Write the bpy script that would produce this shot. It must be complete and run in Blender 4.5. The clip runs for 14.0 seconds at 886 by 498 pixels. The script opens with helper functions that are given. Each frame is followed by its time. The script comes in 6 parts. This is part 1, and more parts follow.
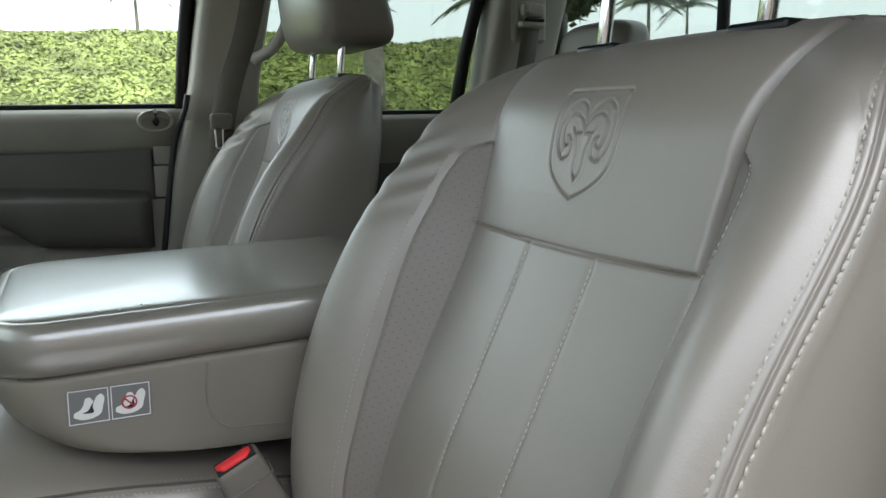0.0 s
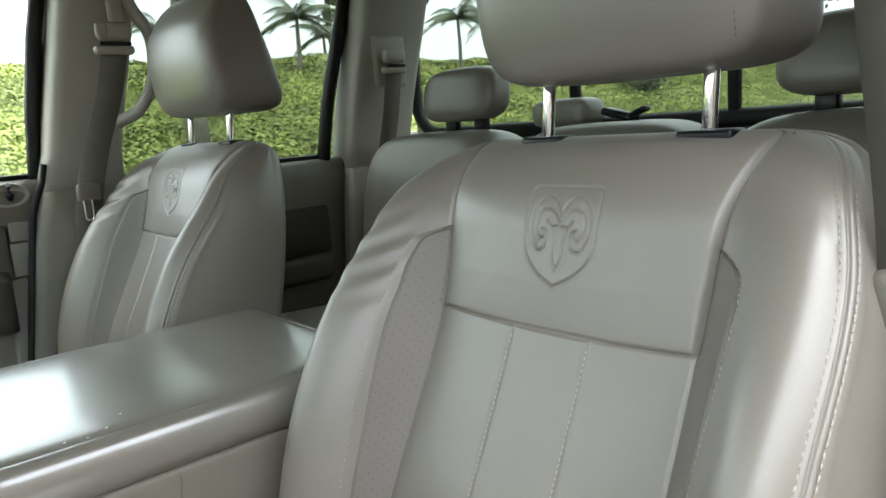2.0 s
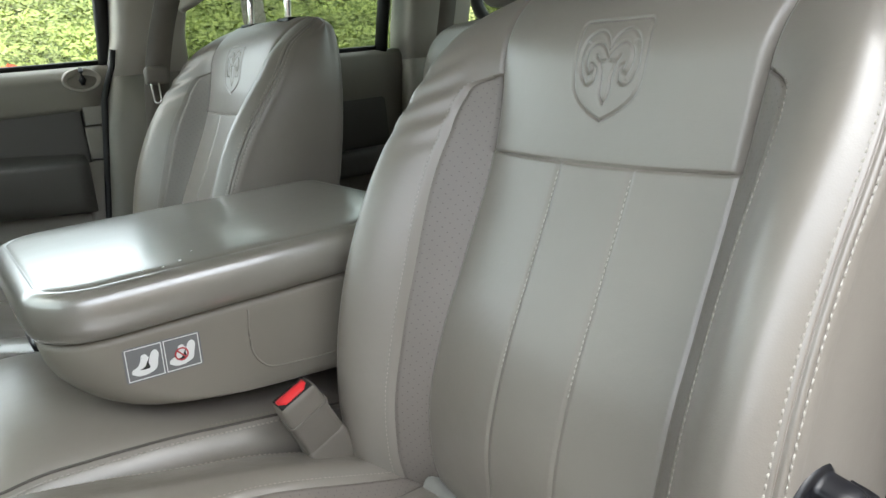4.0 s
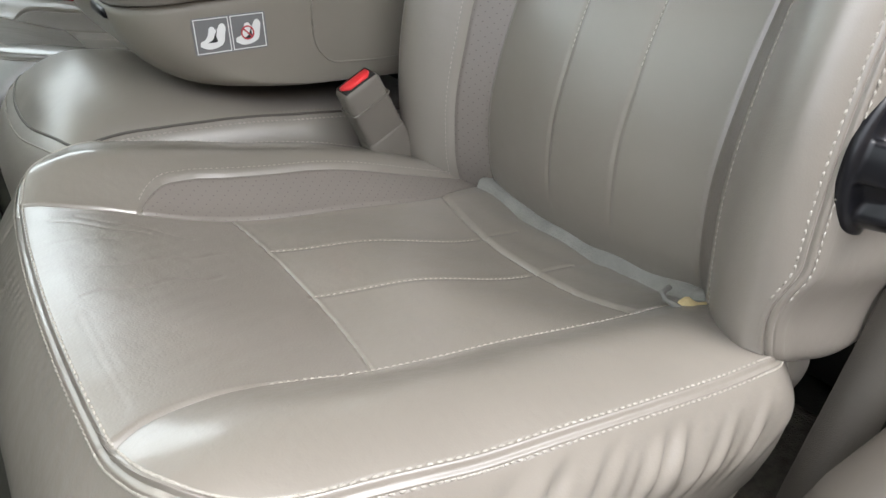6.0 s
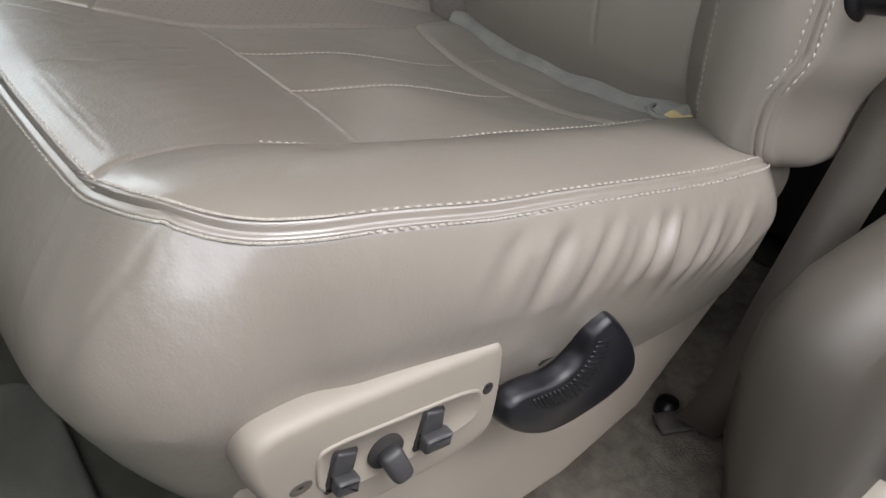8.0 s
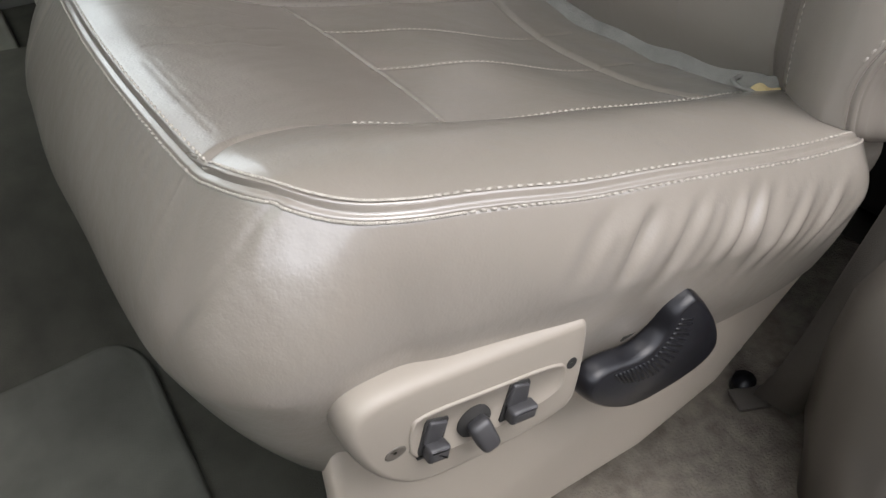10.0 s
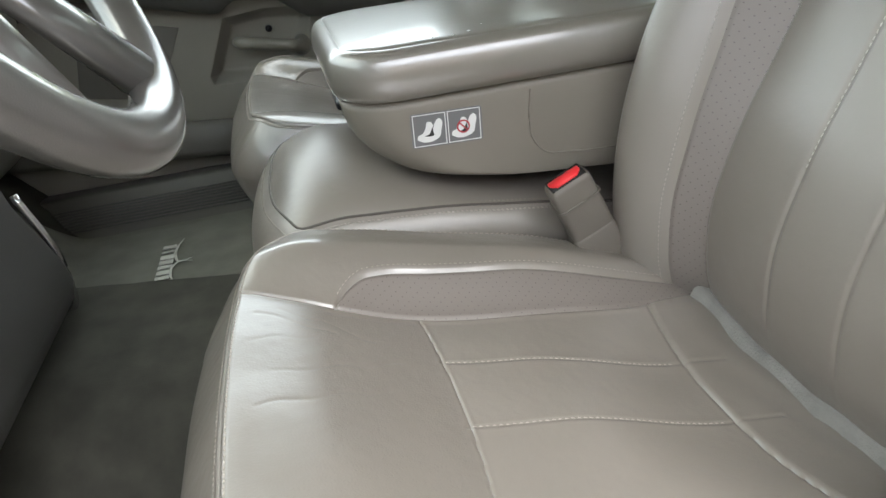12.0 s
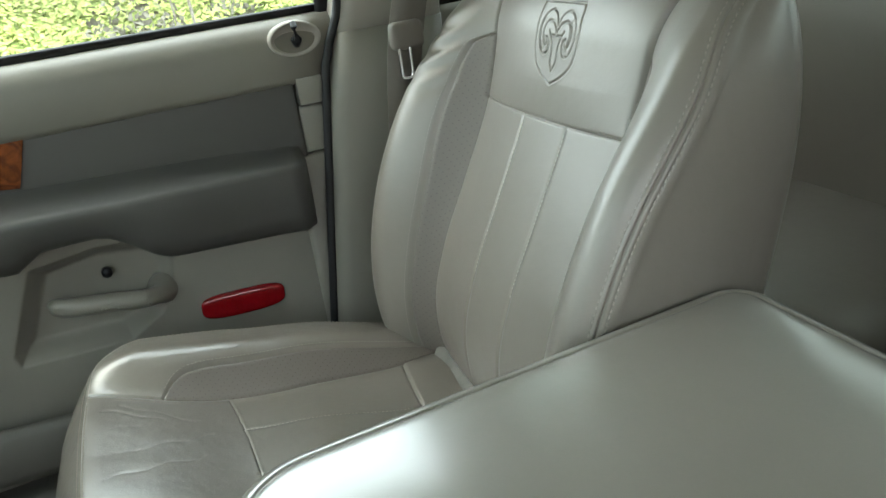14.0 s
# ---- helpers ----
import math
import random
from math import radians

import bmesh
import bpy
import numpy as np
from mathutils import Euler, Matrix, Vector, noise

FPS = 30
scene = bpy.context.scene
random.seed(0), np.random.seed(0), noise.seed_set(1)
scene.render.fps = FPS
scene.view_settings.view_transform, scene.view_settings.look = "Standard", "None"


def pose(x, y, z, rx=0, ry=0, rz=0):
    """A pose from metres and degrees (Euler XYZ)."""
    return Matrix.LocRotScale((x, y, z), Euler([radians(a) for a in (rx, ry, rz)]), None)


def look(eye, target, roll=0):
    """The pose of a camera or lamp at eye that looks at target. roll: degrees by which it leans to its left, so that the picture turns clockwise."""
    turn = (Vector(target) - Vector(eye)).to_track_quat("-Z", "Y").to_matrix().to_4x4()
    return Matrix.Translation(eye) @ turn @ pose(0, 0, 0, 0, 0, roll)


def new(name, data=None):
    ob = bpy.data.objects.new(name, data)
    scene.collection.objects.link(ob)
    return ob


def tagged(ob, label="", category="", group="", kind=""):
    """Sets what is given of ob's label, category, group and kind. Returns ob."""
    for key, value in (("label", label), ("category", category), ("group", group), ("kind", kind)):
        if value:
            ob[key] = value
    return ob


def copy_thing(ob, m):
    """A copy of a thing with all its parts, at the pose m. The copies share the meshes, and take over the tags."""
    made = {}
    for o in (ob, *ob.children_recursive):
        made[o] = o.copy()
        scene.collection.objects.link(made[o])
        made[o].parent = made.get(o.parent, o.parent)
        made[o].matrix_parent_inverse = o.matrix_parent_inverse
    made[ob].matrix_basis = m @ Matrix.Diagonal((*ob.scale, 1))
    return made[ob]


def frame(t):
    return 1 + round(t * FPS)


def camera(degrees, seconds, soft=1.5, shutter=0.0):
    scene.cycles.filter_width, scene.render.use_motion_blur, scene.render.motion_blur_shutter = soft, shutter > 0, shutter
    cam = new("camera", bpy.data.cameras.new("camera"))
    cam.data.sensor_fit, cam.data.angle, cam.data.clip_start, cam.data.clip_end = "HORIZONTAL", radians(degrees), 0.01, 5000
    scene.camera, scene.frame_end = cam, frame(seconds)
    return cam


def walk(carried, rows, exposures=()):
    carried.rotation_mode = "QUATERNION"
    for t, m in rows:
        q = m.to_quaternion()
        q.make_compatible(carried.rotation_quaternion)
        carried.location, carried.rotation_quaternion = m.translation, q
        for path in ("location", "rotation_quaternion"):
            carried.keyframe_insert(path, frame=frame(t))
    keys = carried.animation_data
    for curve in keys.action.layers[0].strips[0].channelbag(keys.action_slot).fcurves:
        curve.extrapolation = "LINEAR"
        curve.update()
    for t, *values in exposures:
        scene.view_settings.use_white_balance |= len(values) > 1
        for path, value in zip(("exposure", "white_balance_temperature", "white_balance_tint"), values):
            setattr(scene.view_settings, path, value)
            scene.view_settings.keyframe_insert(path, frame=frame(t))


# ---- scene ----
cam = camera(63.1, 14.0)
PATH = [
    (0, (0.219, -0.443, 0.747), (1.105, 1.312, 0.382), -1.0),
    (0.5, (0.203, -0.456, 0.759), (1.035, 1.302, 0.296), -3.7),
    (1, (0.156, -0.422, 0.806), (1.188, 1.246, 0.417), -4.6),
    (1.5, (0.115, -0.398, 0.827), (1.334, 1.154, 0.502), -4.4),
    (2, (0.099, -0.395, 0.827), (1.375, 1.105, 0.476), -4.4),
    (2.2, (0.095, -0.397, 0.826), (1.381, 1.091, 0.46), -4.3),
    (4.3, (0.07, -0.432, 0.743), (1.129, 1.155, 0.142), -4.4),
    (4.5, (0.06, -0.435, 0.731), (1.095, 1.155, 0.096), -3.7),
    (5, (0.028, -0.438, 0.698), (1.036, 1.127, -0.031), -2.7),
    (5.5, (0.015, -0.444, 0.67), (0.968, 1.081, -0.205), -2.6),
    (6, (0.001, -0.446, 0.64), (0.936, 1.023, -0.344), -2.8),
    (6.5, (-0.01, -0.442, 0.608), (0.926, 0.965, -0.462), -1.7),
    (7, (-0.015, -0.442, 0.577), (0.926, 0.912, -0.555), -2.3),
    (7.5, (-0.029, -0.448, 0.562), (0.95, 0.852, -0.6), 0.2),
    (7.7, (-0.035, -0.448, 0.561), (0.961, 0.829, -0.612), 0.6),
    (10, (-0.054, -0.445, 0.571), (0.761, 0.886, -0.679), -2.9),
    (10.5, (-0.063, -0.436, 0.582), (0.733, 0.896, -0.68), -2.3),
    (11, (-0.055, -0.405, 0.601), (0.714, 0.992, -0.606), -2.5),
    (11.5, (-0.004, -0.408, 0.646), (0.623, 1.205, -0.357), -2.6),
    (12, (0.084, -0.422, 0.697), (0.39, 1.348, -0.183), -7.6),
    (12.2, (0.096, -0.397, 0.715), (0.379, 1.396, -0.124), -8.1),
    (12.5, (0.124, -0.35, 0.729), (0.483, 1.445, -0.076), -8.4),
    (13, (0.134, -0.189, 0.777), (0.642, 1.596, 0.031), -11.4),
    (13.3, (0.138, -0.03, 0.821), (0.725, 1.68, -0.034), -8.8),
    (13.5, (0.102, 0.039, 0.846), (0.726, 1.708, -0.062), -7.5),
    (14, (0.146, 0.222, 0.878), (0.824, 1.906, 0.039), -7.8),
]
EXPOSURES = [(0.0, 0.95, 6100, 7), (1.2, 1.45, 6200, 7), (4.3, 1.45, 6250, 8), (5.0, 1.5, 6250, 9), (6.2, 1.4, 6350, 11), (7.0, 1.05, 6400, 13), (7.5, 0.97, 6400, 13), (10.0, 1.06, 6400, 13), (11.2, 1.10, 6400, 13), (12.0, 1.5, 6350, 10), (14.0, 1.85, 6250, 3)]
walk(cam, [(t, look(eye, target, roll)) for t, eye, target, roll in PATH], EXPOSURES)

# ---- world, sun, exposure ----
world = bpy.data.worlds.new("overcast_sky")
scene.world = world
world.use_nodes = True
wn, wl = world.node_tree.nodes, world.node_tree.links
wbg = wn["Background"]
wsky = wn.new("ShaderNodeTexSky")
wsky.sky_type, wsky.sun_disc = "NISHITA", False
wsky.sun_elevation, wsky.sun_rotation = radians(58), radians(299)
wsky.air_density, wsky.dust_density, wsky.ozone_density = 1.0, 6.0, 1.0
wmix = wn.new("ShaderNodeMix")
wmix.data_type = "RGBA"
wmix.inputs[0].default_value = 0.62
wmix.inputs[7].default_value = (17.0, 17.5, 18.0, 1)
wl.new(wsky.outputs[0], wmix.inputs[6])
wl.new(wmix.outputs[2], wbg.inputs[0])
wbg.inputs[1].default_value = 0.15
sun_data = bpy.data.lights.new("sun", "SUN")
sun_data.energy, sun_data.angle, sun_data.color = 1.4, radians(35), (1.0, 0.95, 0.89)
sun_ob = new("sun", sun_data)
sun_ob.matrix_world = look((2.2, -4.0, 7.5), (0, 0, 0))


# ---- materials ----


def material(name, color, rough=0.5, metal=0.0, grain=0.0, grain_scale=200.0, vary=0.0, vary_scale=6.0,
             spec=0.5, coat=0.0, rv=0.10, fine=0.0, fine_scale=900.0, coat_rough=0.2, coat_ior=1.5):
    """A surface with mottling (vary), a cell grain and fine noise in its relief, and gloss that varies."""
    m = bpy.data.materials.new(name)
    m.use_nodes = True
    n, l = m.node_tree.nodes, m.node_tree.links
    b = n["Principled BSDF"]
    b.inputs["Base Color"].default_value = (*color, 1)
    b.inputs["Roughness"].default_value = rough
    b.inputs["Metallic"].default_value = metal
    b.inputs["Specular IOR Level"].default_value = spec
    b.inputs["Coat Weight"].default_value = coat
    b.inputs["Coat Roughness"].default_value = coat_rough
    b.inputs["Coat IOR"].default_value = coat_ior
    tc = n.new("ShaderNodeTexCoord")
    if vary:
        t = n.new("ShaderNodeTexNoise")
        t.inputs["Scale"].default_value, t.inputs["Detail"].default_value = vary_scale, 6
        l.new(tc.outputs["Object"], t.inputs["Vector"])
        r = n.new("ShaderNodeMapRange")
        r.inputs["From Min"].default_value, r.inputs["From Max"].default_value = 0.3, 0.7
        r.inputs["To Min"].default_value, r.inputs["To Max"].default_value = 1 - vary, 1 + vary
        l.new(t.outputs["Fac"], r.inputs["Value"])
        x = n.new("ShaderNodeMix")
        x.data_type, x.blend_type = "RGBA", "MULTIPLY"
        x.inputs[0].default_value = 1
        x.inputs[6].default_value = (*color, 1)
        l.new(r.outputs[0], x.inputs[7])
        l.new(x.outputs[2], b.inputs["Base Color"])
        q = n.new("ShaderNodeMapRange")
        q.inputs["To Min"].default_value, q.inputs["To Max"].default_value = max(rough - rv, 0.03), rough + rv
        l.new(t.outputs["Fac"], q.inputs["Value"])
        l.new(q.outputs[0], b.inputs["Roughness"])
    last = None
    for kind, amount, size in (("cell", grain, grain_scale), ("noise", fine, fine_scale)):
        if not amount:
            continue
        if kind == "cell":
            t = n.new("ShaderNodeTexVoronoi")
            t.feature = "DISTANCE_TO_EDGE"
            out = t.outputs["Distance"]
        else:
            t = n.new("ShaderNodeTexNoise")
            t.inputs["Detail"].default_value = 4
            out = t.outputs["Fac"]
        t.inputs["Scale"].default_value = size
        l.new(tc.outputs["Object"], t.inputs["Vector"])
        bump = n.new("ShaderNodeBump")
        bump.inputs["Strength"].default_value, bump.inputs["Distance"].default_value = amount, 0.6 / size
        l.new(out, bump.inputs["Height"])
        if last:
            l.new(last, bump.inputs["Normal"])
        last = bump.outputs[0]
    if last:
        l.new(last, b.inputs["Normal"])
    return m


def perforated(name, base, color):
    """The base leather with a staggered lattice of small punched holes, laid out in metres by the UV map."""
    m = base.copy()
    m.name = name
    n, l = m.node_tree.nodes, m.node_tree.links
    b = n["Principled BSDF"]
    uv = n.new("ShaderNodeUVMap")
    near = None
    for shift in (0.0, 0.5):
        mp = n.new("ShaderNodeMapping")
        mp.inputs["Scale"].default_value = (1 / 0.0078, 1 / 0.0096, 1)
        mp.inputs["Location"].default_value = (shift, shift, 0)
        l.new(uv.outputs[0], mp.inputs[0])
        fr = n.new("ShaderNodeVectorMath")
        fr.operation = "FRACTION"
        l.new(mp.outputs[0], fr.inputs[0])
        sb = n.new("ShaderNodeVectorMath")
        sb.operation = "SUBTRACT"
        sb.inputs[1].default_value = (0.5, 0.5, 0)
        l.new(fr.outputs[0], sb.inputs[0])
        fl = n.new("ShaderNodeVectorMath")
        fl.operation = "MULTIPLY"
        fl.inputs[1].default_value = (0.85, 1.05, 0)
        l.new(sb.outputs[0], fl.inputs[0])
        ln = n.new("ShaderNodeVectorMath")
        ln.operation = "LENGTH"
        l.new(fl.outputs[0], ln.inputs[0])
        if near is None:
            near = ln.outputs["Value"]
        else:
            mn = n.new("ShaderNodeMath")
            mn.operation = "MINIMUM"
            l.new(near, mn.inputs[0])
            l.new(ln.outputs["Value"], mn.inputs[1])
            near = mn.outputs[0]
    hole = n.new("ShaderNodeMapRange")
    hole.inputs["From Min"].default_value, hole.inputs["From Max"].default_value = 0.030, 0.075
    l.new(near, hole.inputs["Value"])
    mix = n.new("ShaderNodeMix")
    mix.data_type = "RGBA"
    mix.inputs[6].default_value = (0.072, 0.062, 0.054, 1)
    was = b.inputs["Base Color"].links[0].from_socket if b.inputs["Base Color"].links else None
    if was:
        l.new(was, mix.inputs[7])
    else:
        mix.inputs[7].default_value = (*color, 1)
    l.new(hole.outputs[0], mix.inputs[0])
    l.new(mix.outputs[2], b.inputs["Base Color"])
    return m


TAUPE = (0.205, 0.182, 0.156)
M_LEATHER = material("taupe_leather", TAUPE, 0.42, grain=0.09, grain_scale=560, vary=0.06, vary_scale=5, fine=0.06, fine_scale=45, spec=0.8, rv=0.06, coat=0.55, coat_rough=0.31, coat_ior=1.5)
M_HIDE = material("polished_taupe_cushion_leather", TAUPE, 0.36, grain=0.07, grain_scale=480, vary=0.06, vary_scale=7, fine=0.09, fine_scale=55, spec=0.9, rv=0.08, coat=0.9, coat_rough=0.15, coat_ior=1.55)
M_WORN = material("worn_taupe_leather", (0.178, 0.157, 0.133), 0.37, grain=0.16, grain_scale=380, vary=0.08, vary_scale=9, fine=0.10, fine_scale=26, spec=1.0, rv=0.05, coat=1.0, coat_rough=0.29, coat_ior=1.7)
M_PERF = perforated("perforated_taupe_leather", material("perforated_base", (0.172, 0.150, 0.131), 0.46, grain=0.15, grain_scale=620, vary=0.05, spec=0.6), (0.172, 0.150, 0.131))
M_LID = material("shiny_worn_armrest_leather", (0.225, 0.205, 0.176), 0.36, grain=0.06, grain_scale=520, vary=0.06, vary_scale=7, fine=0.03, fine_scale=50, spec=1.0, rv=0.05, coat=1.0, coat_rough=0.19, coat_ior=2.05)
M_STITCH = material("pale_thread", (0.33, 0.305, 0.265), 0.7, vary=0.15, vary_scale=300)
M_THREAD = material("cream_thread", (0.42, 0.39, 0.34), 0.7, vary=0.15, vary_scale=300)
# near-black that paints shade into undersides, wells and slots
M_SHADOW = material("shade_black", (0.014, 0.013, 0.012), 0.9, vary=0.2)
M_FABRIC = material("grey_lining_fabric", (0.215, 0.208, 0.188), 0.9, fine=0.6, fine_scale=400, vary=0.15, vary_scale=40)
M_FOAM = material("yellow_foam", (0.58, 0.46, 0.24), 0.95, fine=0.7, fine_scale=300, vary=0.2, vary_scale=50)
M_VALANCE = material("beige_valance_plastic", (0.285, 0.252, 0.212), 0.46, grain=0.2, grain_scale=1300, vary=0.05, vary_scale=8)
M_PLASTIC = material("taupe_moulded_plastic", (0.215, 0.193, 0.160), 0.46, grain=0.25, grain_scale=1300, vary=0.05, vary_scale=8)
M_TRIM = material("light_taupe_pillar_trim", (0.40, 0.375, 0.33), 0.5, grain=0.3, grain_scale=1200, vary=0.05, vary_scale=6)
M_DOORLT = material("taupe_door_panel", (0.215, 0.203, 0.172), 0.46, grain=0.3, grain_scale=1100, vary=0.06, vary_scale=6, spec=0.6)
M_DOORDK = material("dark_slate_door_insert", (0.070, 0.068, 0.062), 0.48, grain=0.35, grain_scale=900, vary=0.08, vary_scale=9, spec=0.7)
M_DOORMD = material("slate_grey_door_plastic", (0.115, 0.109, 0.094), 0.5, grain=0.3, grain_scale=700, vary=0.07, vary_scale=9)
M_BLACK = material("black_moulded_plastic", (0.008, 0.008, 0.010), 0.30, grain=0.08, grain_scale=1500, vary=0.1, vary_scale=30, rv=0.05, spec=0.3)
M_DARKSW = material("charcoal_switch_plastic", (0.035, 0.034, 0.036), 0.45, grain=0.1, grain_scale=1500, vary=0.1, vary_scale=30)
M_RUBBER = material("black_window_rubber", (0.012, 0.012, 0.013), 0.6, vary=0.15)
M_CHROME = material("polished_steel", (0.82, 0.82, 0.84), 0.12, metal=1.0, vary=0.04, vary_scale=20)
M_RED = material("red_button_plastic", (0.72, 0.03, 0.035), 0.4, vary=0.05)
M_REFLECT = material("red_reflector_lens", (0.22, 0.004, 0.008), 0.12, vary=0.1, vary_scale=60, coat=0.5)
M_CARPET = material("grey_green_carpet", (0.055, 0.054, 0.045), 0.95, fine=0.9, fine_scale=700, vary=0.22, vary_scale=18, spec=0.15)
M_CARPET2 = material("taupe_loop_carpet", (0.15, 0.132, 0.108), 0.95, fine=1.0, fine_scale=350, vary=0.3, vary_scale=60, spec=0.15)
M_MAT = material("grey_green_floor_mat", (0.165, 0.165, 0.138), 0.95, fine=0.9, fine_scale=800, vary=0.16, vary_scale=14, spec=0.15)
# the same mat, darker: the driver footwell's shade is put into its colour
M_MAT_SHADED = material("shaded_grey_green_floor_mat", (0.085, 0.086, 0.074), 0.95, fine=0.9, fine_scale=800, vary=0.3, vary_scale=10, spec=0.15)
# taupe plastic darkened, with shade put into the colour
M_PILLAR_SHADED = material("shaded_taupe_plastic", (0.070, 0.061, 0.050), 0.5, grain=0.25, grain_scale=1300, vary=0.06, vary_scale=8)
# darker copy of the belt webbing; the driver belt's shade is in its colour
M_BELT_SHADED = material("shaded_taupe_webbing", (0.075, 0.066, 0.055), 0.6, fine=0.4, fine_scale=900, vary=0.06, vary_scale=30)
M_BELT = material("taupe_belt_webbing", (0.145, 0.130, 0.109), 0.6, fine=0.4, fine_scale=900, vary=0.06, vary_scale=30)
M_LABELGREY = material("grey_warning_label", (0.17, 0.17, 0.17), 0.4)
M_LABELWHITE = material("white_label_print", (0.78, 0.78, 0.76), 0.5)
M_LABELBLACK = material("black_label_print", (0.02, 0.02, 0.02), 0.5)
M_LABELRED = material("red_label_print", (0.5, 0.05, 0.06), 0.5)
M_HEADLINER = material("pale_headliner_cloth", (0.48, 0.455, 0.41), 0.95, fine=0.5, fine_scale=500, vary=0.05)
M_PAINT = material("pale_body_paint", (0.55, 0.55, 0.52), 0.25, vary=0.03, coat=0.6, coat_rough=0.05)
M_EMBLEM = material("pale_embroidery", (0.50, 0.50, 0.44), 0.8, fine=0.6, fine_scale=900, vary=0.1, vary_scale=200)
M_WHEEL = material("silver_grey_wheel_leather", (0.085, 0.080, 0.074), 0.36, grain=0.12, grain_scale=700, vary=0.15, vary_scale=20, rv=0.06, spec=1.0, coat=1.0, coat_rough=0.14, coat_ior=1.8)
M_SWPLATE = material("beige_switch_bezel", (0.242, 0.214, 0.180), 0.48, grain=0.15, grain_scale=1500, vary=0.03)
# for the added wall that holds back light on the driver side
M_LIGHT_BLOCK = material("brown_light_block", (0.20, 0.165, 0.13), 0.9, vary=0.2, vary_scale=2, fine=0.4, fine_scale=60)


def wood_material():
    m = material("orange_burl_wood_veneer", (0.28, 0.075, 0.018), 0.22, coat=0.5, coat_rough=0.06)
    n, l = m.node_tree.nodes, m.node_tree.links
    tc, t, r = n.new("ShaderNodeTexCoord"), n.new("ShaderNodeTexNoise"), n.new("ShaderNodeValToRGB")
    t.inputs["Scale"].default_value, t.inputs["Detail"].default_value, t.inputs["Distortion"].default_value = 34, 8, 2.5
    r.color_ramp.elements[0].position, r.color_ramp.elements[0].color = 0.32, (0.10, 0.022, 0.006, 1)
    r.color_ramp.elements[1].position, r.color_ramp.elements[1].color = 0.68, (0.36, 0.105, 0.028, 1)
    l.new(tc.outputs["Object"], t.inputs["Vector"])
    l.new(t.outputs["Fac"], r.inputs[0])
    l.new(r.outputs[0], n["Principled BSDF"].inputs["Base Color"])
    return m


def glass_material(name, tint):
    m = bpy.data.materials.new(name)
    m.use_nodes = True
    n, l = m.node_tree.nodes, m.node_tree.links
    n.clear()
    out, mix, tr, gl = (n.new("ShaderNode" + k) for k in ("OutputMaterial", "MixShader", "BsdfTransparent", "BsdfGlossy"))
    tr.inputs[0].default_value = (*tint, 1)
    gl.inputs["Roughness"].default_value = 0.02
    mix.inputs[0].default_value = 0.05
    l.new(tr.outputs[0], mix.inputs[1])
    l.new(gl.outputs[0], mix.inputs[2])
    l.new(mix.outputs[0], out.inputs[0])
    return m


M_WOOD, M_GLASS = wood_material(), glass_material("window_glass", (0.92, 0.95, 0.93))
M_PRIVACY = glass_material("tinted_rear_glass", (0.50, 0.53, 0.50))
# tint chosen only to cut the light that reaches the rear cab
M_DIMMING = glass_material("light_dimming_glass", (0.14, 0.15, 0.14))
M_SCREEN = glass_material("windscreen_glass", (0.68, 0.72, 0.70))

# ---- mesh helpers ----


def link_mesh(name, me, mat, parent=None, label="", smooth=True):
    if smooth:
        me.polygons.foreach_set("use_smooth", np.ones(len(me.polygons), bool))
    if mat and not me.materials:
        me.materials.append(mat)
    ob = new(name, me)
    ob.parent = parent
    if label:
        tagged(ob, label)
    return ob


def part(name, bm, mat, parent=None, label="", smooth=True):
    me = bpy.data.meshes.new(name)
    bmesh.ops.recalc_face_normals(bm, faces=bm.faces[:])
    bm.to_mesh(me)
    bm.free()
    return link_mesh(name, me, mat, parent, label, smooth)


def raw(name, verts, faces, mat, parent=None, label="", smooth=True, uvs=None):
    me = bpy.data.meshes.new(name)
    me.from_pydata([tuple(v) for v in verts], [], [tuple(f) for f in faces])
    if uvs is not None:
        lay = me.uv_layers.new(name="UVMap")
        idx = np.empty(len(me.loops), np.int32)
        me.loops.foreach_get("vertex_index", idx)
        lay.data.foreach_set("uv", np.asarray(uvs, np.float32)[idx].ravel())
    me.update()
    return link_mesh(name, me, mat, parent, label, smooth)


def thing(name, label, category, group="", loc=(0, 0, 0), kind=""):
    ob = new(name)
    ob.location = loc
    ob.empty_display_size = 0.05
    return tagged(ob, label, category, group, kind)


def grid_faces(n, m, wrap=False):
    i, j = np.meshgrid(np.arange(n - 1), np.arange(m if wrap else m - 1), indexing="ij")
    k = (j + 1) % m
    return np.stack([i * m + j, i * m + k, (i + 1) * m + k, (i + 1) * m + j], -1).reshape(-1, 4)


def split(names, P, faces, region, uvs, parent_of):
    """Splits one fine surface along its seams into a mesh for each region: names[region] = (name, material, parent key, label)."""
    V, U, made = P.reshape(-1, 3), uvs.reshape(-1, 2), {}
    for key, (name, mat, under, label) in names.items():
        f = faces[region == key]
        if not len(f):
            continue
        used, inv = np.unique(f, return_inverse=True)
        made[key] = raw(name, V[used], inv.reshape(-1, 4), mat, made[under] if under in made else parent_of, label, uvs=U[used])
    return made


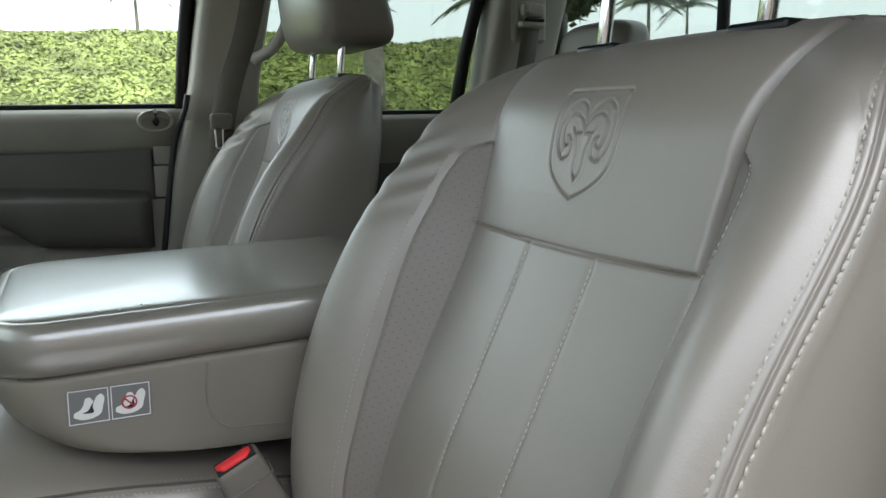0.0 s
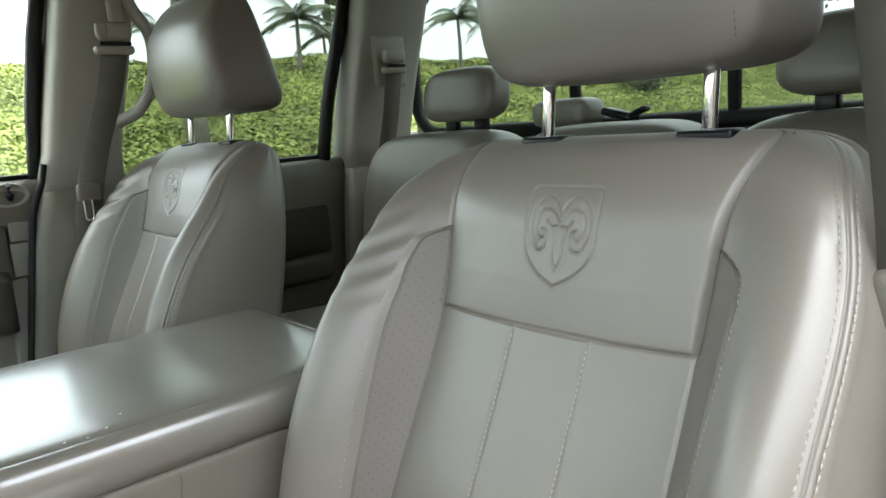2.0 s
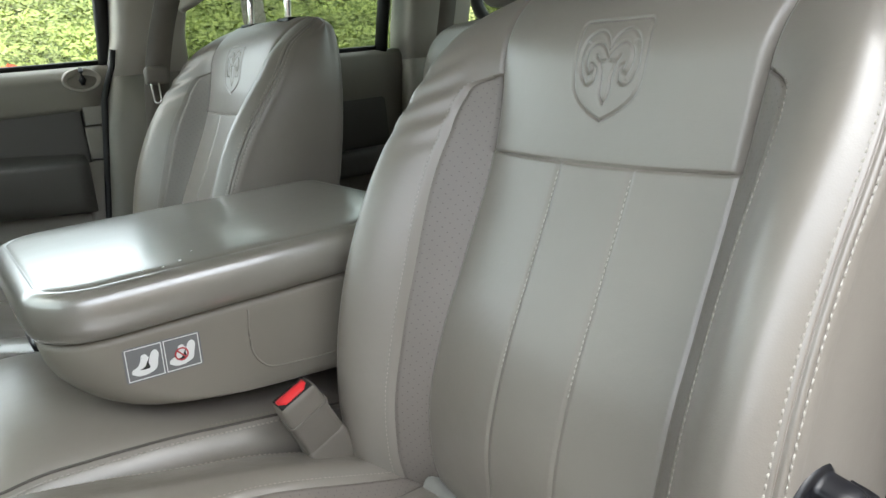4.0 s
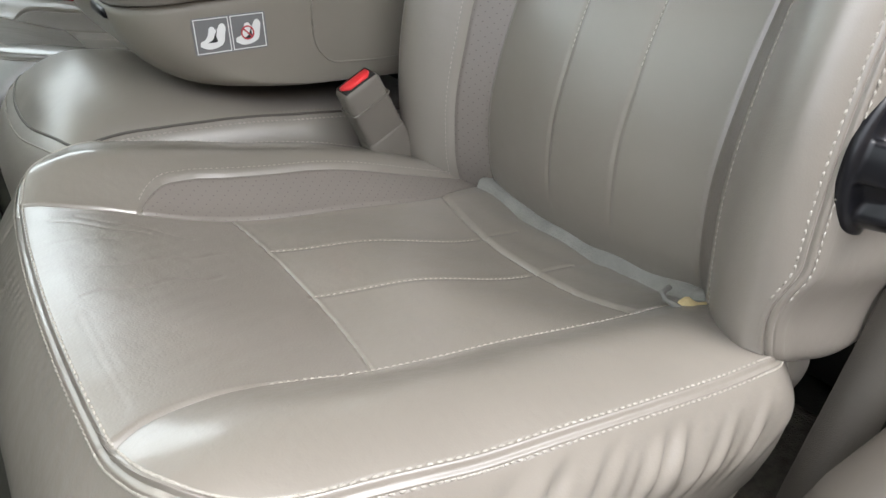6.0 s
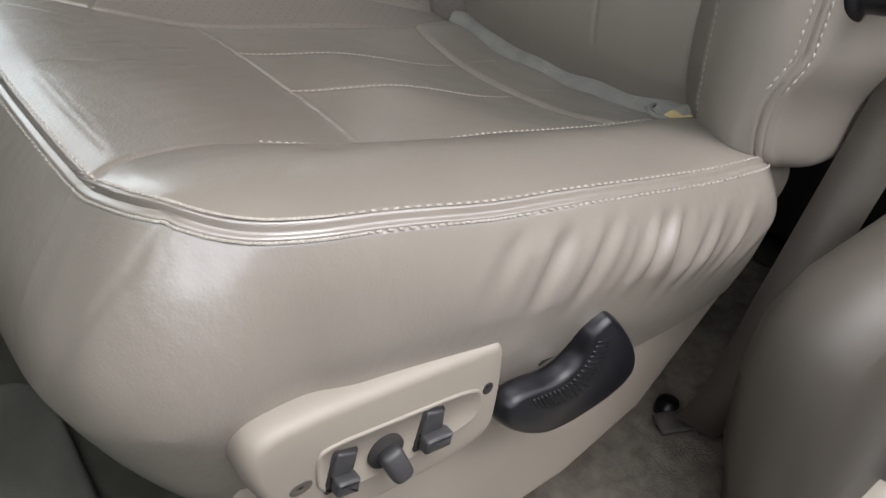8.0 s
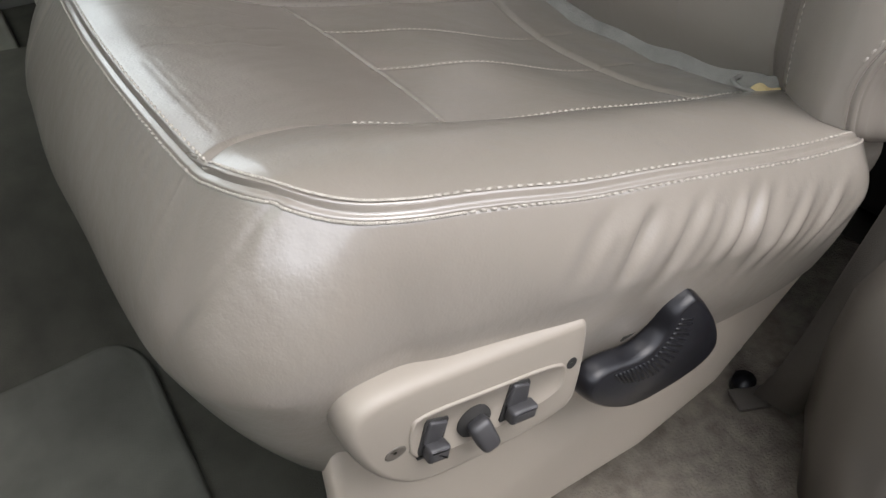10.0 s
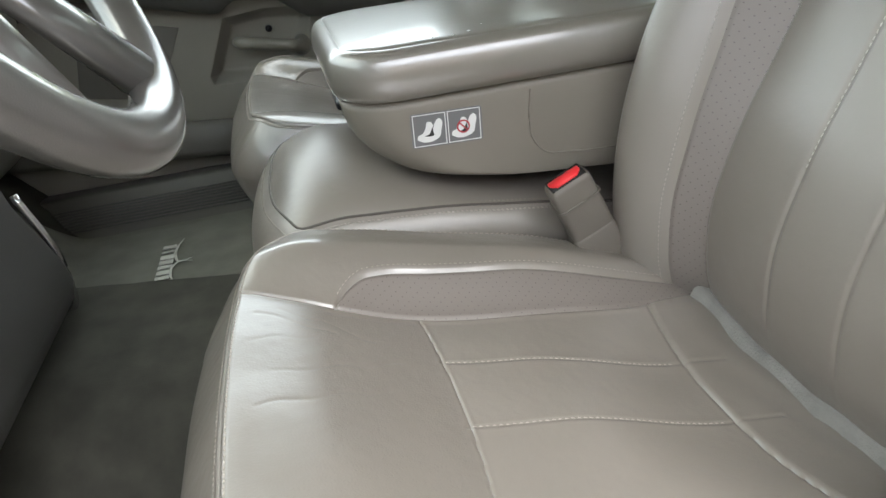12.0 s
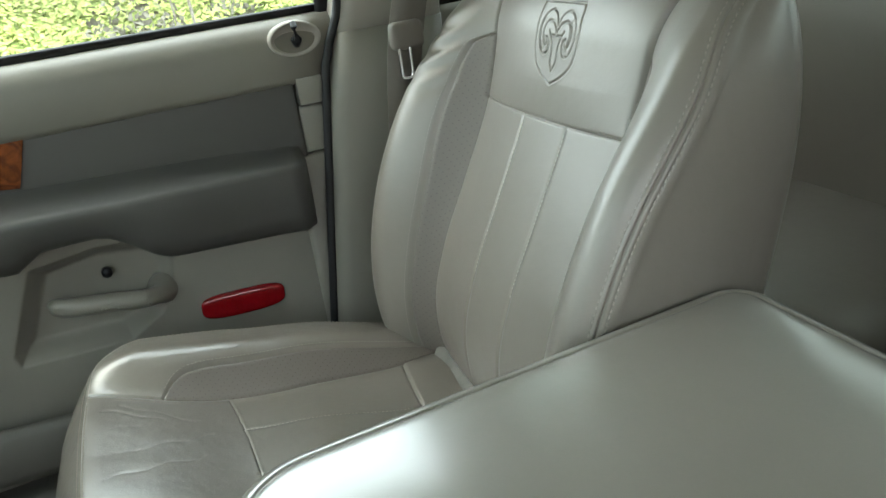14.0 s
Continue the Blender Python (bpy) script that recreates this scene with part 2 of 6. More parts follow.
def rbox(bm, size, at=(0, 0, 0), r=0.004, seg=2, turn=None, taper=None):
    """A box with rounded edges. taper: scale of its upper face in x and y."""
    made = bmesh.ops.create_cube(bm, size=1)["verts"]
    for v in made:
        v.co = Vector((v.co.x * size[0], v.co.y * size[1], v.co.z * size[2]))
        if taper and v.co.z > 0:
            v.co.x *= taper[0]
            v.co.y *= taper[1]
    edges = list({e for v in made for e in v.link_edges})
    if r > 0:
        made = list({v for f in bmesh.ops.bevel(bm, geom=edges, offset=r, segments=seg, profile=0.5, affect="EDGES")["faces"] for v in f.verts} | {v for v in made if v.is_valid})
    m = Matrix.Translation(at) @ (turn or Matrix.Identity(4))
    bmesh.ops.transform(bm, matrix=m, verts=made)
    return made


def tube(bm, pts, r, seg=10, flat=1.0, up=(0, 0, 1), close=False, cap=True):
    """A tube along points, r a number or one per point; flat squashes it along up."""
    pts = [Vector(p) for p in pts]
    rings, n = [], len(pts)
    for i, p in enumerate(pts):
        a, b = pts[(i - 1) % n if close else max(i - 1, 0)], pts[(i + 1) % n if close else min(i + 1, n - 1)]
        t = (b - a).normalized()
        side = t.cross(Vector(up))
        side = side.normalized() if side.length > 1e-5 else t.orthogonal().normalized()
        nn = side.cross(t)
        rr = r[i] if isinstance(r, (list, tuple)) else r
        rings.append([bm.verts.new(p + side * (rr * math.cos(k * 2 * math.pi / seg)) + nn * (rr * flat * math.sin(k * 2 * math.pi / seg))) for k in range(seg)])
    for i in range(n if close else n - 1):
        a, b = rings[i], rings[(i + 1) % n]
        for k in range(seg):
            bm.faces.new((a[k], a[(k + 1) % seg], b[(k + 1) % seg], b[k]))
    if cap and not close:
        bm.faces.new(rings[0])
        bm.faces.new(rings[-1])
    return bm


def outline(x0, x1, y0, y1, r, n=8):
    """A rounded rectangle; r: one radius, or four (x0y0, x1y0, x1y1, x0y1)."""
    rs = r if isinstance(r, (list, tuple)) else (r,) * 4
    pts = []
    for (cx, cy, a0), rr in zip(((x0, y0, 180), (x1, y0, 270), (x1, y1, 0), (x0, y1, 90)), rs):
        ox, oy = cx + (rr if cx == x0 else -rr), cy + (rr if cy == y0 else -rr)
        for k in range(n + 1):
            a = radians(a0 + 90 * k / n)
            pts.append((ox + rr * math.cos(a), oy + rr * math.sin(a)))
    return pts


def loft(bm, rings, cap0=True, cap1=True):
    rows = [[bm.verts.new(p) for p in ring] for ring in rings]
    n = len(rows[0])
    for a, b in zip(rows, rows[1:]):
        for k in range(n):
            bm.faces.new((a[k], a[(k + 1) % n], b[(k + 1) % n], b[k]))
    if cap0:
        bm.faces.new(rows[0][::-1])
    if cap1:
        bm.faces.new(rows[-1])
    return bm


def inset(pts, d):
    """The closed outline moved inwards by d along its normals."""
    n, out = len(pts), []
    for i in range(n):
        a, b = Vector(pts[i - 1]), Vector(pts[(i + 1) % n])
        t = (b - a)
        t = t.normalized() if t.length > 1e-9 else Vector((1, 0))
        out.append((pts[i][0] - t.y * d, pts[i][1] + t.x * d))
    return out


def extrude_xz(bm, prof, y0, y1, r=0.004, seg=3):
    """A side profile in (x, z), closed and counter-clockwise, extruded along y with rounded rims."""
    rings = []
    for k in range(seg + 1):
        a = math.pi / 2 * k / seg
        rings.append([(x, y0 + r * (1 - math.cos(a)), z) for x, z in inset(prof, r * (1 - math.sin(a) if k == seg else 1 - math.sin(a)))])
    for k in range(seg, -1, -1):
        a = math.pi / 2 * k / seg
        rings.append([(x, y1 - r * (1 - math.cos(a)), z) for x, z in inset(prof, r * (1 - math.sin(a)))])
    return loft(bm, rings)


def spline(pts, n):
    """n points on a smooth curve through pts."""
    P = np.asarray(pts, float)
    d = np.r_[0, np.cumsum(np.linalg.norm(np.diff(P, axis=0), axis=1))]
    out, s = [], np.linspace(0, d[-1], n)
    for c in range(P.shape[1]):
        g = np.gradient(P[:, c], d)
        i = np.clip(np.searchsorted(d, s, side="right") - 1, 0, len(d) - 2)
        h = d[i + 1] - d[i]
        t = (s - d[i]) / h
        out.append((2 * t**3 - 3 * t**2 + 1) * P[i, c] + (t**3 - 2 * t**2 + t) * h * g[i] + (-2 * t**3 + 3 * t**2) * P[i + 1, c] + (t**3 - t**2) * h * g[i + 1])
    return np.stack(out, 1)


def resample(P, step):
    P = np.asarray(P, float)
    d = np.r_[0, np.cumsum(np.linalg.norm(np.diff(P, axis=0), axis=1))]
    s = np.arange(0, d[-1], step)
    return np.stack([np.interp(s, d, P[:, c]) for c in range(P.shape[1])], 1)


def stitches(name, rows, parent, mat=None, pitch=0.0050, length=0.0037, width=0.0012, rise=0.0008):
    """Rows of points with normals (n, 6): short threads laid along them, each a low rounded bar."""
    V, F = [], []
    rng = np.random.default_rng(5)
    for row in rows:
        R = resample(row, pitch)
        for a, b in zip(R, R[1:]):
            t = b[:3] - a[:3]
            t /= np.linalg.norm(t) + 1e-9
            nn = a[3:] / (np.linalg.norm(a[3:]) + 1e-9)
            s = np.cross(nn, t)
            t = t + s * rng.normal(0, 0.10)
            k = len(V)
            for dl, dw, dn in ((-0.5, 0, -0.2), (-0.3, -0.5, 0.3), (-0.3, 0.5, 0.3), (-0.3, 0, 1), (0.3, -0.5, 0.3), (0.3, 0.5, 0.3), (0.3, 0, 1), (0.5, 0, -0.2)):
                V.append(a[:3] + t * dl * length + s * dw * width + nn * dn * rise)
            F += [(k, k + 1, k + 3), (k, k + 3, k + 2), (k + 1, k + 4, k + 6, k + 3), (k + 3, k + 6, k + 5, k + 2), (k + 7, k + 6, k + 4), (k + 7, k + 5, k + 6)]
    ob = raw(name, V, F, mat or M_STITCH, parent, "pale contrast stitching")
    ob["kind"] = "stuff"
    return ob


def seg_dist(U, V, line):
    """Distance from each point of a field to a polyline."""
    best = np.full(U.shape, 9.0)
    for (a, b), (c, d) in zip(line, line[1:]):
        ex, ey = c - a, d - b
        t = np.clip(((U - a) * ex + (V - b) * ey) / (ex * ex + ey * ey + 1e-12), 0, 1)
        best = np.minimum(best, np.hypot(U - a - t * ex, V - b - t * ey))
    return best


def bumpy(U, V, scale, seed):
    """Smooth uneven field in about -1..1, from a few waves."""
    rng = np.random.default_rng(seed)
    out = np.zeros_like(U)
    for _ in range(9):
        a, p, s = rng.uniform(0, 2 * np.pi), rng.uniform(0, 2 * np.pi), scale * rng.uniform(0.5, 1.8)
        out += np.sin((U * np.cos(a) + V * np.sin(a)) * 2 * np.pi / s + p)
    return out / 4.5


def ramp(x, a, b):
    t = np.clip((x - a) / (b - a), 0, 1)
    return t * t * (3 - 2 * t)


# ---- the front seats ----
RECLINE = math.atan(0.25)
BACK_O = np.array((0.453, 0.0, 0.27))
BACK_UP = np.array((math.sin(RECLINE), 0, math.cos(RECLINE)))
BACK_FWD = np.array((-math.cos(RECLINE), 0, math.sin(RECLINE)))
BACK_H = 0.562
V_SEAM = 0.386


def curve(x, xs, ys):
    """Smooth interpolation through a few values."""
    x = np.asarray(x, float)
    i = np.clip(np.searchsorted(xs, x, side="right") - 1, 0, len(xs) - 2)
    xs, ys = np.asarray(xs, float), np.asarray(ys, float)
    g = np.gradient(ys, xs)
    h = xs[i + 1] - xs[i]
    t = np.clip((x - xs[i]) / h, 0, 1)
    return (2 * t**3 - 3 * t**2 + 1) * ys[i] + (t**3 - 2 * t**2 + t) * h * g[i] + (-2 * t**3 + 3 * t**2) * ys[i + 1] + (t**3 - t**2) * h * g[i + 1]


def panel_edge(v):
    return curve(v, [-0.03, 0.03, 0.118, 0.2, 0.28, 0.386, 0.48, 0.57], [0.143, 0.140, 0.138, 0.137, 0.136, 0.136, 0.142, 0.157])


def strip_edge(v):
    return np.where(v < 0.467, curve(v, [-0.03, 0.04, 0.10, 0.16, 0.25, 0.40, 0.438, 0.455, 0.467], [0.172, 0.170, 0.168, 0.166, 0.167, 0.172, 0.170, 0.163, 0.1415]), panel_edge(v))


def back_half(v):
    t = np.clip((v - 0.36) / (BACK_H - 0.36), 0, 1)
    low = 0.012 * ramp(0.1 - v, 0, 0.12)
    return 0.165 + 0.085 * np.sqrt(np.clip(1 - t**2.4, 0, 1)) - low


def emblem_lines():
    """A plain shield with two curled arcs, as pressed lines."""
    shield = spline([(-0.040, 0.505), (-0.0415, 0.475), (-0.036, 0.447), (-0.018, 0.432), (0, 0.424)], 14)
    top = [(-0.040, 0.505), (-0.037, 0.5085), (0.037, 0.5085), (0.040, 0.505)]
    arcs = []
    for s in (-1, 1):
        for line, n in (([(0.0, 0.484), (0.006, 0.495), (0.017, 0.500), (0.029, 0.494), (0.0345, 0.478), (0.031, 0.462), (0.022, 0.4535), (0.0145, 0.457), (0.0135, 0.464)], 28),
                        ([(0.0, 0.477), (0.008, 0.4865), (0.018, 0.489), (0.0265, 0.482), (0.0265, 0.470), (0.0215, 0.463), (0.0175, 0.466), (0.0195, 0.4715)], 26),
                        ([(0.0135, 0.464), (0.0150, 0.469), (0.0195, 0.4715)], 6),
                        ([(0.003, 0.474), (0.011, 0.474), (0.0145, 0.4785)], 8),
                        ([(0.010, 0.473), (0.0055, 0.460), (0.0050, 0.446), (0.0, 0.438)], 12)):
            arcs.append([(s * a, b) for a, b in spline(line, n)])
    lines = [list(map(tuple, shield)), [(-a, b) for a, b in shield], top] + arcs
    return [[(0.91 * a - 0.0055, b) for a, b in line] for line in lines]


EMBLEM = emblem_lines()
EMBLEM_FILL = [(0.026, 0.486), (0.0277, 0.472), (0.0241, 0.461)]


def seam_v(u):
    return V_SEAM + 0.004 * (u / 0.13) ** 2


def back_w(u, v, fine=True):
    """How far the seat back's front stands out at u across and v up."""
    au = np.abs(u)
    pe, se = panel_edge(v), strip_edge(v)
    lift = curve(v, [-0.04, 0.02, 0.12, 0.25, 0.36, 0.46, 0.52, 0.57], [0.055, 0.075, 0.104, 0.108, 0.084, 0.038, 0.010, -0.006])
    crest = pe + (back_half(v) - pe) * 0.74
    # the lower back stands forward a little; the strips and bolsters rise from it in one sweep
    low = curve(v, [-0.04, 0.02, 0.065, 0.118, 0.2, 0.28, 0.386, 0.6], [-0.012, 0.012, 0.032, 0.045, 0.041, 0.024, 0.002, 0.0])
    rise = np.clip((au - pe) / (crest - pe + 1e-6), 0, 1)
    w = low + (lift - low) * np.sin(rise * np.pi / 2) ** 1.3
    over = np.clip((au - crest) / (back_half(v) - crest + 1e-6), 0, 1)
    w = w - 0.030 * over**2
    # the padded upper panel and the plain lower one
    inside = np.clip(1 - (au / pe) ** 2, 0, 1)
    sv = seam_v(u)
    w = w + np.where(v > sv, (0.007 + 0.005 * np.clip((v - sv) / 0.04, 0, 1) ** 0.6) * inside**0.55, 0.009 * inside**0.85)
    w = w - 0.010 * ramp(0.06 - v, 0, 0.08)
    # the top rolls backwards
    w = w - 0.055 * np.clip((v - 0.47) / (BACK_H - 0.47), 0, 1) ** 2.2
    if fine:
        def groove(d, depth, wide):
            return -depth * np.exp(-((d / wide) ** 2))
        w = w + np.where(v > sv, groove(au - pe, 0.0042, 0.0030), groove(au - pe, 0.0014, 0.0016))
        w = w + np.where(v < 0.467, groove(au - se, 0.0032, 0.0024), 0)
        w = w + np.where(au < pe + 0.004, groove(v - sv, 0.0020, 0.0012), 0)
        w = w + np.where((v < V_SEAM) & (v > 0.03), groove(np.abs(u + 0.0075) - 0.0405, 0.0014, 0.0026) * ramp(v, 0.03, 0.10), 0)
        # pressed emblem
        d = np.full(np.shape(u), 9.0)
        near = (au < 0.06) & (v > 0.40) & (v < 0.53)
        if np.any(near):
            dd = np.full(int(near.sum()), 9.0)
            for line in EMBLEM:
                dd = np.minimum(dd, seg_dist(u[near], v[near], line))
            d[near] = dd
            w = w + groove(d, 0.0017, 0.0008) + 0.0002 * np.exp(-(((d - 0.0026) / 0.0012) ** 2))
            f = seg_dist(np.abs(u + 0.0055), v, EMBLEM_FILL)
            w = w - 0.0008 * (1 - ramp(f, 0.0040, 0.0054))
        # folds on the shoulders, slack leather elsewhere
        fold = np.exp(-(((v - 0.435) / 0.045) ** 2)) * ramp(u, 0.165, 0.19) * ramp(back_half(v) - au, 0.0, 0.03)
        w = w + 0.0020 * fold * np.sin((v + 0.75 * au) * 2 * np.pi / 0.030 + 1.0 * np.sin(au * 45))
        w = w + 0.00018 * bumpy(u, v, 0.16, 3) + 0.00004 * bumpy(u, v, 0.05, 4) * ramp(au - se, 0, 0.02)
    return w


def back_place(u, v, w):
    u, v, w = np.broadcast_arrays(u, v, w)
    return BACK_O + u[..., None] * np.array((0, 1.0, 0)) + v[..., None] * BACK_UP + w[..., None] * BACK_FWD


FLANK_R, SEAM_A = 0.026, radians(52)


FLANK_V = np.linspace(-0.06, BACK_H, 160)


def flank_angles():
    """The slope at which the front runs into the rounding of the flank, smooth along the height."""
    hw, a0 = back_half(FLANK_V), np.full(len(FLANK_V), 0.3)
    vv = np.clip(FLANK_V, -0.04, BACK_H)
    for _ in range(40):
        uE = hw - FLANK_R * (1 - np.sin(a0))
        slope = (back_w(uE - 0.002, vv, False) - back_w(uE, vv, False)) / 0.002
        a0 = 0.7 * a0 + 0.3 * np.clip(np.arctan(slope), 0.0, 0.7)
    for _ in range(60):
        a0[1:-1] = (a0[:-2] + 2 * a0[1:-1] + a0[2:]) / 4
    return a0


FLANK_A = flank_angles()


def flank(v):
    """Half width at height v, where the rounding of the flank begins, and its first angle."""
    hw, a0 = float(back_half(np.array(v))), float(np.interp(v, FLANK_V, FLANK_A))
    return hw, hw - FLANK_R * (1 - math.sin(a0)), a0


def make_back(seat):
    n1, n2, n3 = 112, 24, 56
    nf = 2 * (n1 + n2 + n3) + 1
    k1, k2, k3 = (np.arange(1, n1 + 1) / n1) ** 1.25, np.arange(1, n2 + 1) / n2, np.arange(1, n3 + 1) / n3
    ang = np.linspace(0, np.pi / 2, 9)[1:]
    rows_v = np.r_[np.linspace(-0.035, 0.372, 165), np.linspace(0.372, V_SEAM, 14)[1:], np.linspace(V_SEAM, 0.42, 32)[1:-1], np.linspace(0.42, 0.512, 112), np.linspace(0.512, BACK_H - 0.012, 28)[1:]]
    ring_u, ring_w, V = [], [], []
    dome = [(-0.035 - 0.016 * math.sin(a), 1 - math.cos(a), -0.005) for a in np.linspace(np.pi / 2, 0.2, 8)]
    dome += [(v, 0.0, 0.0) for v in rows_v] + [(BACK_H - 0.012 + 0.012 * math.sin(a), 1 - math.cos(a), -0.055) for a in np.linspace(0.2, np.pi / 2, 7)]

    def raised(u, v):
        # the bolsters end higher than the panel between them
        return 0.074 * ramp(np.abs(u), 0.160, 0.225) * (1 - ramp(v, -0.035, 0.15))
    for v, roll, mid in dome:
        hw, uE, a0 = flank(v)
        e1 = float(panel_edge(np.array(v)))
        e2 = max(float(strip_edge(np.array(v))), e1 + 0.010)
        half = np.r_[e1 * k1, e1 + (e2 - e1) * k2, e2 + (uE - e2) * k3]
        u = np.r_[-half[::-1], 0.0, half]
        vv = v + 0.004 * (u / 0.13) ** 2 * (1 - ramp(np.abs(u), 0.138, 0.165)) * math.exp(-(((v - V_SEAM) / 0.03) ** 2)) + raised(u, v)
        w = back_w(u, vv)
        edge = float(back_w(np.array([-uE]), vv[:1], False)[0])
        depth = -0.105 + 0.012 * float(ramp(np.array(v), 0.3, 0.55))
        arc = a0 + (np.pi / 2 - a0) * np.linspace(0, 1, 57)[1:]
        off = np.abs(arc - SEAM_A) * FLANK_R
        g = FLANK_R - 0.0018 * np.exp(-((off / 0.0011) ** 2)) + 0.0003 * np.exp(-(((off - 0.0030) / 0.0016) ** 2)) - 0.0005 * np.exp(-(((off - 0.0060) / 0.0010) ** 2))
        side_u = uE - FLANK_R * math.sin(a0) + g * np.sin(arc)
        side_w = edge - FLANK_R * math.cos(a0) + g * np.cos(arc)
        low = float(side_w[-1])
        ks = np.linspace(0, 1, 14)[1:]
        su = np.r_[side_u, hw + 0.006 * np.sin(ks * np.pi), hw - 0.025 + 0.025 * np.cos(ang)]
        sw = np.r_[side_w, low + (depth + 0.025 - low) * ks, depth + 0.025 - 0.025 * np.sin(ang)]
        bu = np.linspace(hw - 0.025, -(hw - 0.025), 26)[1:-1]
        uu = np.r_[u, su, bu, -su[::-1]]
        ww = np.r_[w, sw, np.full(len(bu), depth), sw[::-1]]
        if roll:
            ww = mid + (ww - mid) * (0.35 + 0.65 * (1 - roll))
            uu = uu * (1 - 0.03 * roll)
        rest = uu[len(vv):]
        ring_u.append(uu)
        ring_w.append(ww)
        V.append(np.r_[vv, v + raised(rest, v)])
    U, W, V = np.array(ring_u), np.array(ring_w), np.array(V)
    n, m = U.shape
    P = back_place(U, V, W)
    faces = grid_faces(n, m, True)
    cu, cv = U.ravel()[faces].mean(1), V.ravel()[faces].mean(1)
    front = (faces % m).max(1) < nf
    col = np.abs((faces % m).min(1) + 0.5 - (n1 + n2 + n3))
    region = np.zeros(len(faces), int)
    inside = front & (col < n1)
    region[inside & (cv < seam_v(cu))] = 1
    region[inside & (cv >= seam_v(cu))] = 2
    strip = front & (col > n1) & (col < n1 + n2) & (cv < 0.466)
    region[strip & (cu > 0)] = 3
    region[strip & (cu < 0)] = 4
    made = split({0: ("backrest", M_LEATHER, None, ""),
                  1: ("center_panel", M_LEATHER, 0, "plain stitched taupe leather panel"),
                  2: ("upper_panel", M_LEATHER, 0, "padded taupe leather panel with a pressed shield"),
                  3: ("perforated_insert", M_PERF, 0, "perforated taupe leather strip"),
                  4: ("perforated_insert", M_PERF, 0, "perforated taupe leather strip")}, P, faces, region, np.stack([U, V], -1), seat)
    # close the top and the foot
    for name, ring in (("top_cap", P[-1]), ("foot_cap", P[0])):
        raw(name, np.r_[ring, ring.mean(0)[None]], [(k, (k + 1) % m, m) for k in range(m)], M_LEATHER, made[0])
    rows = []

    def row(us, vs, off=0.0006, normal=None):
        us, vs = np.asarray(us, float), np.asarray(vs, float)
        p = back_place(us, vs, back_w(us, vs) + off)
        nn = np.tile(BACK_FWD, (len(us), 1)) if normal is None else np.tile(normal, (len(us), 1))
        rows.append(np.c_[p, nn])

    vv = np.linspace(0.20, 0.382, 60)
    for u in (-0.048, 0.033):
        row(np.full(60, u), vv)
    vv = np.linspace(0.03, 0.460, 90)
    for sgn in (-1, 1):
        row(sgn * (strip_edge(vv) + 0.005), vv, normal=BACK_FWD - sgn * 0.4 * np.array((0, 1, 0)))
    vv = np.linspace(0.035, 0.548, 130)
    fl = np.array([flank(v) for v in vv])
    lift = 0.074 * (1 - ramp(vv, -0.035, 0.15))
    side = np.array((0, 1.0, 0))
    for sgn in (-1, 1):
        edge = back_w(sgn * fl[:, 1], vv + lift, False)
        for da in (-0.0060 / FLANK_R, 0.0060 / FLANK_R):
            a = SEAM_A + da
            p = back_place(sgn * (fl[:, 1] + FLANK_R * (math.sin(a) - np.sin(fl[:, 2]))), vv + lift, edge + FLANK_R * (math.cos(a) - np.cos(fl[:, 2])) - 0.0002)
            rows.append(np.c_[p, np.tile(BACK_FWD * math.cos(a) + sgn * side * math.sin(a), (len(vv), 1))])
    stitches("stitching", rows[:2], made[0], M_THREAD, width=0.0014, rise=0.0010)
    stitches("stitching", rows[2:4], made[0], width=0.0013, rise=0.0009)
    stitches("stitching", rows[4:], made[0], pitch=0.0062, length=0.0046, width=0.0016, rise=0.0010)
    return made[0]


CUSH_X = [0, 0.05, 0.15, 0.25, 0.36, 0.42, 0.50]
CUSH_Z = [0.412, 0.398, 0.361, 0.339, 0.313, 0.302, 0.290]


def cush_half(x):
    t = np.clip(1 - np.asarray(x, float) / 0.075, 0, 1)
    return 0.152 + 0.082 * np.sqrt(1 - t * t) + 0.006 * ramp(x, 0.05, 0.16) - 0.003 * ramp(x, 0.2, 0.42) - 0.034 * ramp(x, 0.395, 0.452) ** 1.4


def cush_inner(x):
    return curve(x, [0, 0.035, 0.078, 0.15, 0.22, 0.30, 0.364, 0.42, 0.5], [0.158, 0.143, 0.129, 0.124, 0.125, 0.133, 0.141, 0.152, 0.162])


def cush_outer(x):
    return np.where(x > 0.078, curve(x, [0.078, 0.088, 0.103, 0.125, 0.17, 0.27, 0.42, 0.5], [0.129, 0.143, 0.156, 0.163, 0.166, 0.170, 0.172, 0.176]), cush_inner(x))


def cush_near(x):
    """The seam of the bolster that overlaps its strip."""
    return curve(x, [0, 0.02, 0.05, 0.09, 0.15, 0.25, 0.36, 0.45, 0.5], [0.160, 0.148, 0.139, 0.134, 0.131, 0.132, 0.134, 0.136, 0.138])


def cross_x(y):
    return 0.1555 - 0.008 * (np.abs(y) / 0.13) ** 2


def rear_x(y):
    return 0.366 + 0.010 * (np.abs(y) / 0.13) ** 2


